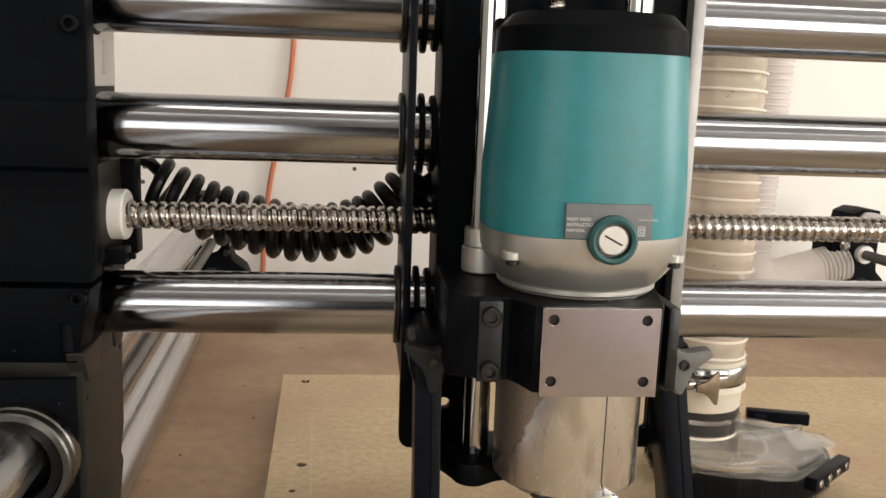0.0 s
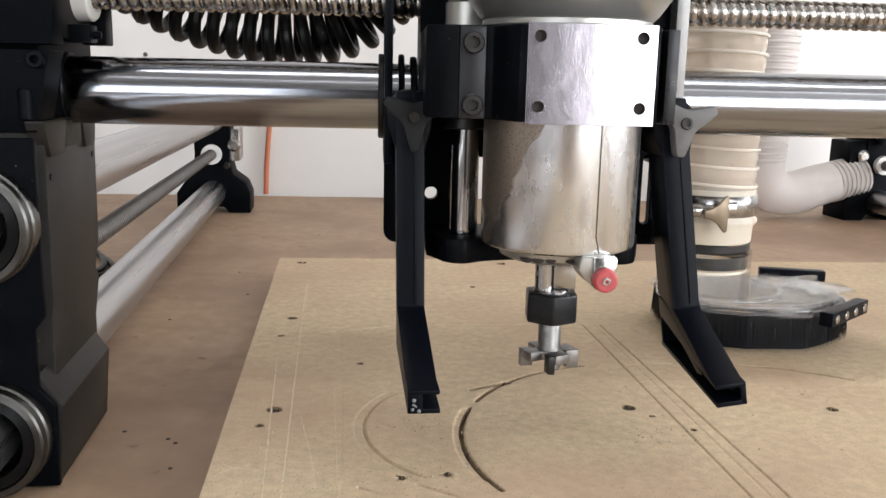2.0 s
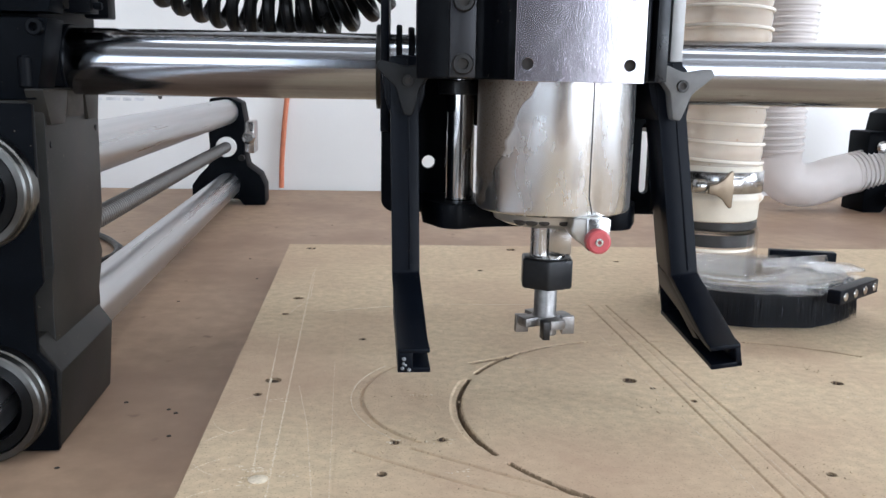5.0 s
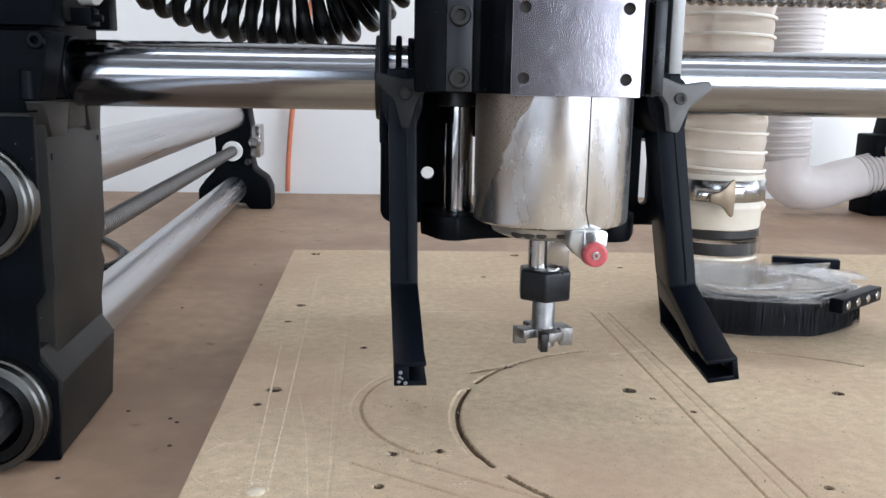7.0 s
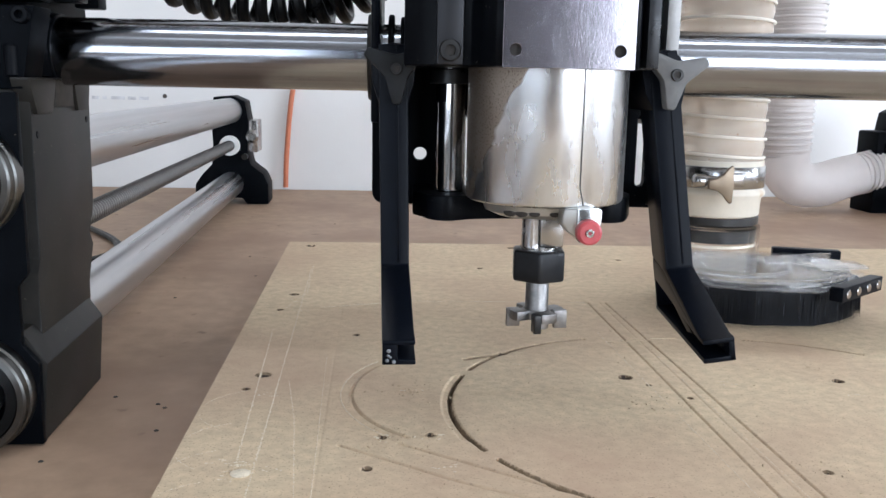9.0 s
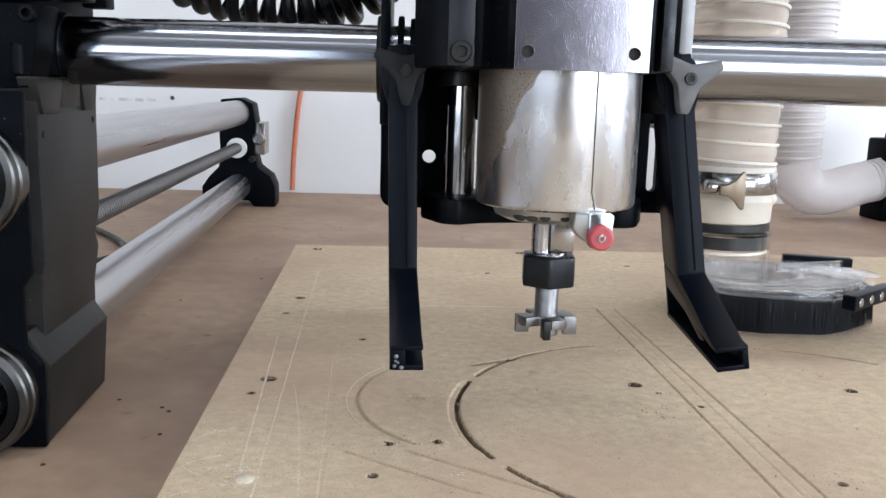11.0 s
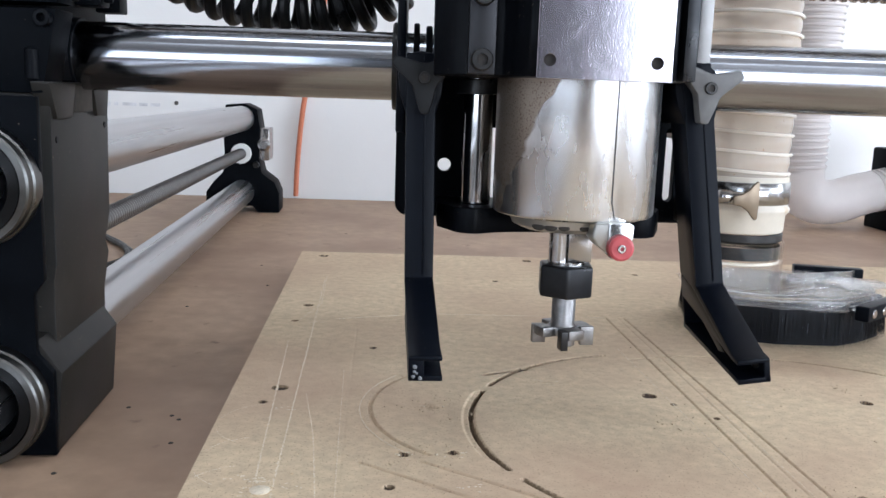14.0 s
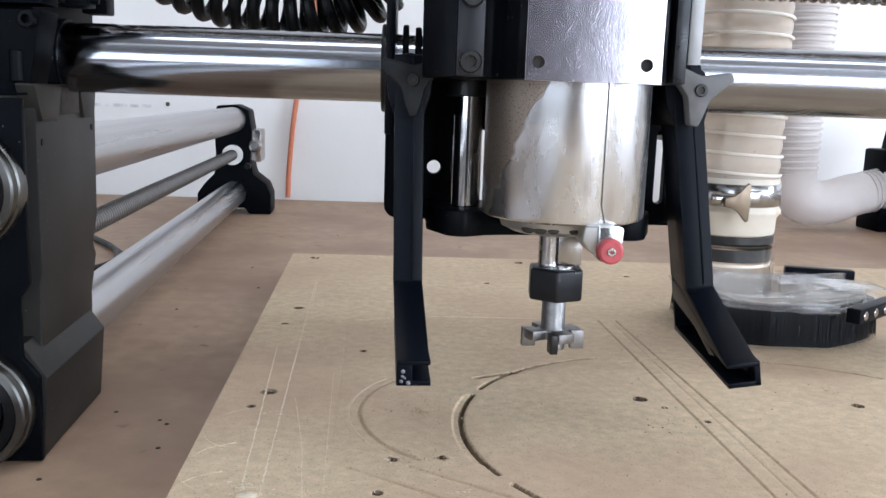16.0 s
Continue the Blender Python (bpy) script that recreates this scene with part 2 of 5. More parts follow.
DUSTY_BLACK = material("dusty_black_sheet", (0.013, 0.0122, 0.0108), 0.45, 0.0, specular=0.22, vary=0.2, scale=60, second=(0.021, 0.019, 0.016), second_scale=18, fleck=(0.14, 0.12, 0.09), fleck_scale=600, fleck_at=(0.72, 0.78), bump=0.000006, bump_scale=1500)
PLASTIC = material("black_printed_plastic", (0.0030, 0.0040, 0.0068), 0.36, 0.0, specular=0.09, vary=0.2, scale=150, bump=0.000012, bump_scale=1500, fleck=(0.12, 0.11, 0.1), fleck_scale=800, fleck_at=(0.74, 0.8))
KNOB_PALE = material("pale_grey_moulded_plastic", (0.115, 0.112, 0.108), 0.5, 0.0, vary=0.15, scale=200, bump=0.00001, bump_scale=1500)
KNOB = material("grey_moulded_plastic", (0.013, 0.0135, 0.014), 0.55, 0.0, specular=0.2, vary=0.2, scale=200, bump=0.00001, bump_scale=1500)
RUBBER = material("black_coil_rubber", (0.005, 0.005, 0.005), 0.36, 0.0, specular=0.22, vary=0.3, scale=100, rough_vary=0.1, fleck=(0.1, 0.09, 0.07), fleck_scale=500, fleck_at=(0.73, 0.8))
NYLON = material("white_nylon", (0.78, 0.77, 0.74), 0.45, 0.0, vary=0.04, scale=80)
TEAL = material("teal_plastic", (0.012, 0.17, 0.19), 0.38, 0.0, vary=0.1, scale=90, bump=0.000008, bump_scale=2500)
TEAL_DARK = material("dark_teal_rubber", (0.015, 0.075, 0.075), 0.5, 0.0, vary=0.12, scale=90)
RED = material("red_button_plastic", (0.42, 0.07, 0.075), 0.45, 0.0, vary=0.12, scale=300)
LABEL = material("grey_printed_label", (0.13, 0.135, 0.14), 0.5, 0.0, vary=0.08, scale=200)
PRINT = material("pale_print", (0.55, 0.55, 0.53), 0.6, 0.0, vary=0.1, scale=800)
# Dark tone of an added, unseen panel that darkens the face plate's reflection.
DARK_PANEL = material("dark_reflection_panel", (0.035, 0.028, 0.026), 0.5, 0.0, vary=0.2, scale=20, stretch=(6, 6, 0.5), bump=0.0001, bump_scale=200)
INK = material("grey_wall_ink", (0.62, 0.615, 0.62), 0.8, 0.0, vary=0.3, scale=60)
NAIL = material("dull_nail_head", (0.10, 0.09, 0.08), 0.6, 0.3, vary=0.3, scale=300)
ORANGE = material("orange_cord", (0.52, 0.17, 0.085), 0.5, 0.0, vary=0.12, scale=120)
TAPE = material("black_tape", (0.02, 0.02, 0.02), 0.35, 0.0, vary=0.2, scale=200)
CUFF = material("cream_rubber_cuff", (0.72, 0.66, 0.55), 0.5, 0.0, vary=0.06, scale=80, second=(0.6, 0.45, 0.28), second_scale=60, second_at=(0.62, 0.75))
BRISTLE = material("dark_brush_bristle", (0.0035, 0.0042, 0.0065), 0.45, 0.0, specular=0.25, vary=0.5, scale=300, fleck=(0.16, 0.18, 0.22), fleck_scale=900, fleck_at=(0.70, 0.82), stretch=(1, 1, 0.05))
CHIP = material("wood_chip", (0.48, 0.37, 0.24), 0.8, 0.0, vary=0.25, scale=300)
# Dark swarf and grease; also the painted shade inside holes, slots and sockets.
SWARF_AND_SHADE = material("dark_swarf_and_shade", (0.03, 0.025, 0.02), 0.7, 0.0, vary=0.3, scale=300)
# Duller than WALL; on the unseen walls this tone sets fill light and reflections.
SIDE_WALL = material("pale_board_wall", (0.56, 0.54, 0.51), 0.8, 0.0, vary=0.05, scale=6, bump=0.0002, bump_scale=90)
BRONZE = material("bronzed_clamp_steel", (0.22, 0.175, 0.125), 0.38, 0.8, vary=0.1, scale=150)
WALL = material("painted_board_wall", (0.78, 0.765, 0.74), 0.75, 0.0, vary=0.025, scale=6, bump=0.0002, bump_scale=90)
CEIL = material("ceiling_paint", (0.55, 0.53, 0.50), 0.85, 0.0, vary=0.03, scale=4, bump=0.0003, bump_scale=40)
CONCRETE = material("concrete_floor", (0.16, 0.155, 0.15), 0.8, 0.0, vary=0.15, scale=10, second=(0.2, 0.19, 0.18), second_scale=3)
TABLE = material("fibreboard_table", (0.385, 0.265, 0.173), 0.6, 0.0, vary=0.13, scale=70, second=(0.285, 0.182, 0.120), second_scale=7, second_at=(0.44, 0.68), fleck=(0.17, 0.10, 0.066), fleck_scale=60, fleck_at=(0.70, 0.78), bump=0.00006, bump_scale=700)
# The broad pinkish second tone paints soft gantry shadows along with stains.
BOARD = material("fibreboard_spoilboard", (0.585, 0.458, 0.296), 0.8, 0.0, vary=0.17, scale=170, second=(0.455, 0.318, 0.212), second_scale=7, second_at=(0.42, 0.72), fleck=(0.34, 0.255, 0.165), fleck_scale=1000, fleck_at=(0.60, 0.70), bump=0.00003, bump_scale=1500)
# Darker browns for cut faces: core colour plus painted shade of grooves and holes.
CORE_AND_SHADE = material("cut_core_and_groove_shade", (0.27, 0.195, 0.12), 0.9, 0.0, vary=0.3, scale=900, second=(0.19, 0.135, 0.082), second_scale=120, second_at=(0.5, 0.6), bump=0.00006, bump_scale=2200)
HOLE_SHADE = material("hole_shade_brown", (0.06, 0.04, 0.026), 0.9, 0.0, vary=0.3, scale=900)
GLUE = material("dried_glue", (0.16, 0.165, 0.17), 0.25, 0.0, vary=0.2, scale=900)
CLEAR = material("clear_acrylic", (0.96, 0.96, 0.95), 0.05, 0.0, transmission=1.0, ior=1.42, rough_vary=0.03, scale=60, alpha=0.22)
CLEAR_TUBE = material("clear_acrylic_tube", (0.95, 0.95, 0.94), 0.06, 0.0, transmission=1.0, ior=1.15, rough_vary=0.03, scale=60, alpha=0.32)
CLEAR_EDGE = material("clear_acrylic_edge", (0.92, 0.92, 0.91), 0.08, 0.0, transmission=0.95, ior=1.48, rough_vary=0.04, scale=60, alpha=0.5)
HOSE_CLEAR = material("cloudy_hose_plastic", (0.80, 0.71, 0.60), 0.16, 0.0, vary=0.05, scale=60, second=(0.74, 0.60, 0.47), second_scale=22, second_at=(0.5, 0.75), fleck=(0.5, 0.33, 0.2), fleck_scale=260, fleck_at=(0.7, 0.76), transmission=0.45, ior=1.2)
HOSE_WIRE = material("cream_hose_rib", (0.82, 0.76, 0.66), 0.35, 0.0, vary=0.05, scale=60)
HOSE_PINK = material("pale_hose_plastic", (0.80, 0.745, 0.71), 0.28, 0.0, vary=0.04, scale=30, transmission=0.4, ior=1.2)


def can_material():
    """Bare aluminium motor can with a matt brown resin film, torn off in patches."""
    m = material("resin_stained_aluminium", (0.67, 0.67, 0.665), 0.28, 1.0, vary=0.10, scale=55, stretch=(1.4, 1.4, 0.5), rough_vary=0.08, second=(0.52, 0.52, 0.525), second_scale=26, second_at=(0.55, 0.62))
    nt = m.node_tree
    b = nt.nodes["Principled BSDF"]
    co = nt.nodes.new("ShaderNodeTexCoord")
    n = nt.nodes.new("ShaderNodeTexNoise")
    n.inputs["Scale"].default_value, n.inputs["Detail"].default_value, n.inputs["Roughness"].default_value = 34, 3.0, 0.5
    nt.links.new(co.outputs["Object"], n.inputs["Vector"])
    sep = nt.nodes.new("ShaderNodeSeparateXYZ")
    nt.links.new(co.outputs["Object"], sep.inputs[0])
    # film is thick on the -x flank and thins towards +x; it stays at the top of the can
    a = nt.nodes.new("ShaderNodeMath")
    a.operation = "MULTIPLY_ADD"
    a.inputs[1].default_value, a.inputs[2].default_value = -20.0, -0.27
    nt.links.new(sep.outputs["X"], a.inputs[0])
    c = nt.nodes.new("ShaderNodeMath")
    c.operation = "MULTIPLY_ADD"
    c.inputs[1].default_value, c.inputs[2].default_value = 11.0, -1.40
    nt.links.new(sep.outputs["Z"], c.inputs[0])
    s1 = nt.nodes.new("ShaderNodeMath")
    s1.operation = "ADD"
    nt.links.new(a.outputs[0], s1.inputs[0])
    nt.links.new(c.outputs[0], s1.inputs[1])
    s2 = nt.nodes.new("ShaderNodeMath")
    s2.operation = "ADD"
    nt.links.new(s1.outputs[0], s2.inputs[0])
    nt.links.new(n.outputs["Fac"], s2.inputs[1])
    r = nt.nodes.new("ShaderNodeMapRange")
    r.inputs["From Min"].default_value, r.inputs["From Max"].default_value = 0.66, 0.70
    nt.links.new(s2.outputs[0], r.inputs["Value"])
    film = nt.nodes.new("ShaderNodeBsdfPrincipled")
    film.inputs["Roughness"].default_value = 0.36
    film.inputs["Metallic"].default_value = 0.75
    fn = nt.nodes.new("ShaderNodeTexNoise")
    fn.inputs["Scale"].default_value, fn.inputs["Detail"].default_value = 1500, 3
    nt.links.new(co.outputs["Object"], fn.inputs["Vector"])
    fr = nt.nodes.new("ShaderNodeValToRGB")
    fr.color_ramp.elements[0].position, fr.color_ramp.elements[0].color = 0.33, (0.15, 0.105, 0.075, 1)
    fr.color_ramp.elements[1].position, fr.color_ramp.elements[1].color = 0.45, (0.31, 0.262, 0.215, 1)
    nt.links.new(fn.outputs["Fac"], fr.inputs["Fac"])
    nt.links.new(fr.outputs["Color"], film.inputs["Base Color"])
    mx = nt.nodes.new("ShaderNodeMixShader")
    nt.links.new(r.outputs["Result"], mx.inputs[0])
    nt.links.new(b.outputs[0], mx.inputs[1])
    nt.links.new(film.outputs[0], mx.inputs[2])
    nt.links.new(mx.outputs[0], nt.nodes["Material Output"].inputs["Surface"])
    return m


CAN = can_material()
def plate_material():
    """Bright milled plate: faint violet tint, small pits and fine slanted scuffs."""
    m = material("scuffed_aluminium_plate", (0.40, 0.38, 0.42), 0.16, 1.0, vary=0.03, scale=90)
    nt = m.node_tree
    b = nt.nodes["Principled BSDF"]
    co = nt.nodes.new("ShaderNodeTexCoord")
    pits = nt.nodes.new("ShaderNodeTexVoronoi")
    pits.inputs["Scale"].default_value, pits.inputs["Randomness"].default_value = 950, 1.0
    nt.links.new(co.outputs["Object"], pits.inputs["Vector"])
    cup = nt.nodes.new("ShaderNodeMapRange")
    cup.inputs["From Min"].default_value, cup.inputs["From Max"].default_value = 0.0, 0.34
    nt.links.new(pits.outputs["Distance"], cup.inputs["Value"])
    turn = nt.nodes.new("ShaderNodeMapping")
    turn.inputs["Rotation"].default_value, turn.inputs["Scale"].default_value = (0, radians(-32), 0), (60, 60, 900)
    nt.links.new(co.outputs["Object"], turn.inputs["Vector"])
    scuff = nt.nodes.new("ShaderNodeTexNoise")
    scuff.inputs["Scale"].default_value, scuff.inputs["Detail"].default_value = 1.0, 4.0
    nt.links.new(turn.outputs["Vector"], scuff.inputs["Vector"])
    mask = nt.nodes.new("ShaderNodeTexNoise")
    mask.inputs["Scale"].default_value, mask.inputs["Detail"].default_value = 120, 3.0
    nt.links.new(co.outputs["Object"], mask.inputs["Vector"])
    some = nt.nodes.new("ShaderNodeMapRange")
    some.inputs["From Min"].default_value, some.inputs["From Max"].default_value = 0.32, 0.56
    nt.links.new(mask.outputs["Fac"], some.inputs["Value"])
    deep = nt.nodes.new("ShaderNodeMath")
    deep.operation = "MULTIPLY"
    nt.links.new(cup.outputs["Result"], deep.inputs[0])
    nt.links.new(some.outputs["Result"], deep.inputs[1])
    both = nt.nodes.new("ShaderNodeMath")
    both.operation = "MULTIPLY_ADD"
    both.inputs[1].default_value = 0.35
    nt.links.new(scuff.outputs["Fac"], both.inputs[0])
    nt.links.new(deep.outputs[0], both.inputs[2])
    bp = nt.nodes.new("ShaderNodeBump")
    bp.inputs["Strength"].default_value, bp.inputs["Distance"].default_value = 1.0, 0.000016
    nt.links.new(both.outputs[0], bp.inputs["Height"])
    nt.links.new(bp.outputs["Normal"], b.inputs["Normal"])
    return m


FACEPLATE = plate_material()

# ---------------------------------------------------------------- the room
TABLE_Z = -0.018
WALL_Y = 0.973
X0, X1, FLOOR_Z = -2.6, EAST_X, -0.87


def slab(name, x0, x1, y0, y1, z0, z1, mat, label, category):
    return tagged(part(name, box(x0, x1, y0, y1, z0, z1, 0), mat, smooth=0), label, category, kind="structure")


slab("floor", X0, X1, BACK_Y - 0.2, WALL_Y + 0.1, FLOOR_Z - 0.1, FLOOR_Z, CONCRETE, "grey concrete workshop floor under the table", "floor")
slab("ceiling", X0, X1, BACK_Y - 0.2, WALL_Y + 0.1, CEIL_Z, CEIL_Z + 0.1, CEIL, "plain off-white painted workshop ceiling", "ceiling")
# Unseen side and back walls, added to close the room.
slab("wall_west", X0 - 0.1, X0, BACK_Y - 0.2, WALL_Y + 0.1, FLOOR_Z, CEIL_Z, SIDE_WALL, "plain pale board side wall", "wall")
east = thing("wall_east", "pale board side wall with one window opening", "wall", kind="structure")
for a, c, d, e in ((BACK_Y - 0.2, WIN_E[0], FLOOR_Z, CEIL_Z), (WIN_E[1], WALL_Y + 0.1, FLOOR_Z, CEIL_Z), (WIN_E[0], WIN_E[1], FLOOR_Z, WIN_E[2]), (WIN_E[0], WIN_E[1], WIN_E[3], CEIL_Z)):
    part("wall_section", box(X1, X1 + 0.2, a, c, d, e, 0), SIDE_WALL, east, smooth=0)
# Trays made up to carry the unseen tube lamps.
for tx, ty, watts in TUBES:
    fit = thing("tube_light", "long white ceiling tube light with a shallow tray, unseen, assumed from rail streaks", "ceiling light", group="ceiling tube lights", at=(tx, ty, CEIL_Z))
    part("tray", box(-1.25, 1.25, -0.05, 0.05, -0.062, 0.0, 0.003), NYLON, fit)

wall = thing("wall_north", "white painted board wall with a panel seam and nails", "wall", kind="structure")
SEAM = 0.1634
part("wall_panel", box(X0, X1, WALL_Y, WALL_Y + 0.1, FLOOR_Z, SEAM - 0.0008, 0.0008), WALL, wall, smooth=0)
part("wall_panel", box(X0, X1, WALL_Y, WALL_Y + 0.1, SEAM + 0.0008, CEIL_Z, 0.0008), WALL, wall, smooth=0)
for nx, nz in ((-0.1092, 0.1726), (-0.4167, 0.1399), (-0.4198, 0.1173), (-0.1061, 0.145), (-0.4136, 0.186), (0.2065, 0.145), (0.2065, 0.1788), (0.514, 0.1767), (0.514, 0.148)):
    part("nail_head", rod(0.0032, WALL_Y - 0.0012, WALL_Y + 0.004, "y", (nx, 0, nz), 12), NAIL, wall)
for k, (a, b) in enumerate(((-0.5264, -0.5161), (-0.511, -0.5049), (-0.4987, -0.4782), (-0.4741, -0.4618), (-0.4577, -0.4434))):
    part("faint_print_bar", box(a, b, WALL_Y - 0.0006, WALL_Y + 0.001, 0.1112, 0.1158, 0), INK, wall, smooth=0)

back = thing("wall_south", "pale board wall with two window openings", "wall", kind="structure")
ya, yb = BACK_Y - 0.2, BACK_Y
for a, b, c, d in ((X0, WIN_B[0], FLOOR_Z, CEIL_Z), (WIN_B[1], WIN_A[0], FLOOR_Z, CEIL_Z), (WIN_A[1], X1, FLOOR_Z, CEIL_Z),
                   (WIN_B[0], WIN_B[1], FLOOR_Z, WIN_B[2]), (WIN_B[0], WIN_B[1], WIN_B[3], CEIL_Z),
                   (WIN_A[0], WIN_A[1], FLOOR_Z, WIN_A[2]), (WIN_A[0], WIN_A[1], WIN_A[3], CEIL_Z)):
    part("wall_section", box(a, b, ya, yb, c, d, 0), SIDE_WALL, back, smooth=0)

# Unseen panel added behind the camera; stands in for the operator's dark reflection.
door = thing("reflection_panel_1", "unseen dark panel added between the windows to darken reflections", "door", kind="structure")
part("dark_leaf", box(-0.31, 0.47, BACK_Y + 0.002, BACK_Y + 0.045, FLOOR_Z, 1.16, 0.003), DARK_PANEL, door)
for dz0, dz1 in ((-0.7, 0.02), (0.14, 1.02)):
    for dx0, dx1 in ((-0.22, 0.04), (0.12, 0.38)):
        part("dark_leaf_field", box(dx0, dx1, BACK_Y + 0.046, BACK_Y + 0.056, dz0, dz1, 0.004), DARK_PANEL, door)

# the bench top on which the machine stands
bench = thing("workbench", "large brown fibreboard bench top with stains and screw holes", "workbench")
part("bench_top", box(-1.3, 1.6, -1.0, WALL_Y - 0.004, TABLE_Z - 0.02, TABLE_Z, 0.0015), TABLE, bench)
for lx in (-1.2, 1.5):
    for ly in (-0.9, 0.85):
        part("leg", box(lx - 0.045, lx + 0.045, ly - 0.045, ly + 0.045, FLOOR_Z, TABLE_Z - 0.02, 0.003), TABLE, bench)
# Screw holes are flat dark discs, with the shade inside painted on.
for hx, hy in ((-0.2035, 0.447), (-0.184, 0.364), (-0.1807, 0.065), (-0.142, 0.6445), (-0.2301, 0.2857), (-0.2107, -0.0033), (-0.176, 0.06), (-0.205, 0.075), (-0.236, 0.1), (-0.172, 0.031)):
    part("screw_hole_shade", rod(0.0013, TABLE_Z - 0.003, TABLE_Z + 0.0003, "z", (hx, hy, 0), 14), SWARF_AND_SHADE, bench, "dark disc painting the shade of a screw hole")

# ---------------------------------------------------------------- the spoilboard, with its milled grooves
DEG = math.pi / 180


def groove_depth(x, y):
    """How deep the surface is milled at (x, y), in metres."""
    d = np.zeros_like(x)

    def cut(dist, half, deep, soft=0.0006):
        np.maximum(d, deep * np.clip((half - dist) / soft + 0.5, 0, 1), out=d)

    def arc(cx, cy, r, a0, a1, half, deep):
        ang = np.degrees(np.arctan2(y - cy, x - cx)) % 360
        span = (a1 - a0) % 360
        inside = ((ang - a0) % 360) <= span
        dist = np.abs(np.hypot(x - cx, y - cy) - r)
        for a in (a0, a1):
            end = np.hypot(x - cx - r * math.cos(a * DEG), y - cy - r * math.sin(a * DEG))
            dist = np.where(inside, dist, np.minimum(dist + 9, end)) if a == a0 else np.where(inside, dist, np.minimum(dist, end))
        cut(dist, half, deep)

    def line(x0, y0, x1, y1, half, deep):
        dx, dy = x1 - x0, y1 - y0
        s = np.clip(((x - x0) * dx + (y - y0) * dy) / (dx * dx + dy * dy), 0, 1)
        cut(np.hypot(x - x0 - s * dx, y - y0 - s * dy), half, deep)

    cx, cy, r = 0.0745, 0.0185, 0.1110
    arc(cx, cy, r, 105.5, 153, 0.0011, 0.0022)
    arc(cx, cy, r + 0.0012, 160, 200, 0.0026, 0.0007)
    arc(cx, cy, r, 158, 206.5, 0.0008, 0.0042)
    arc(cx, cy, r, 211.5, 300, 0.0009, 0.0040)
    arc(0.11, -0.01, 0.139, 52, 78, 0.0009, 0.0018)
    arc(0.11, -0.01, 0.139, 84, 112, 0.0006, 0.0012)
    arc(0.125, -0.032, 0.157, 22, 50, 0.0010, 0.0022)
    line(-0.0252, 0.0861, -0.0045, 0.0965, 0.0016, 0.0020)
    cut(np.hypot(x + 0.0045, y - 0.0965), 0.0023, 0.009)
    arc(-0.013, 0.036, 0.0690, 140, 232, 0.0007, 0.0013)
    arc(-0.013, 0.036, 0.0722, 142, 226, 0.0022, 0.0003)
    line(-0.0591, -0.0246, 0.0001, -0.0658, 0.0007, 0.0013)
    line(0.0001, -0.0658, 0.06, -0.098, 0.0007, 0.0014)
    line(-0.0829, -0.0268, -0.0365, -0.0590, 0.0006, 0.0014)
    line(-0.0365, -0.0590, 0.03, -0.095, 0.0006, 0.0014)
    line(0.0645, 0.212, 0.0800, -0.12, 0.00042, 0.0011)
    line(0.0765, 0.212, 0.0972, -0.12, 0.00042, 0.0011)
    line(0.0725, 0.212, 0.0885, -0.12, 0.00035, 0.00035)
    line(-0.0985, 0.20, -0.0905, -0.02, 0.0004, 0.00012)
    line(-0.0905, -0.02, -0.0870, -0.11, 0.0004, 0.00012)
    line(-0.1117, 0.1925, -0.0533, 0.2121, 0.0006, 0.0006)
    line(-0.0533, 0.2121, 0.0640, 0.2131, 0.0006, 0.0006)
    for hx, hy, hr in ((-0.1424, 0.4085, 0.003), (0.0357, 0.4099, 0.003), (0.0531, 0.0585, 0.0031), (-0.1267, 0.0586, 0.0033), (-0.1336, 0.2266, 0.0028),
                       (-0.0706, -0.0487, 0.0016), (-0.066, -0.0188, 0.0018), (-0.1314, 0.0381, 0.0014), (0.077, 0.0293, 0.0010), (0.105, -0.0506, 0.0014),
                       (-0.0461, -0.0163, 0.0014), (0.0314, -0.0732, 0.0012), (-0.0854, 0.1297, 0.0014), (0.062, 0.047, 0.0009), (0.16, 0.055, 0.0025),
                       (-0.137, 0.185, 0.0014), (0.20, 0.24, 0.003), (0.0, 0.32, 0.0014), (0.17, 0.30, 0.0016), (0.12, 0.36, 0.0014)):
        cut(np.hypot(x - hx, (y - hy)), hr, 0.0125, 0.0008)
    return d


def board_edge_x(y):
    """The long edge, slanted to fit the camera's view."""
    return -0.1468 - 0.0402 * y


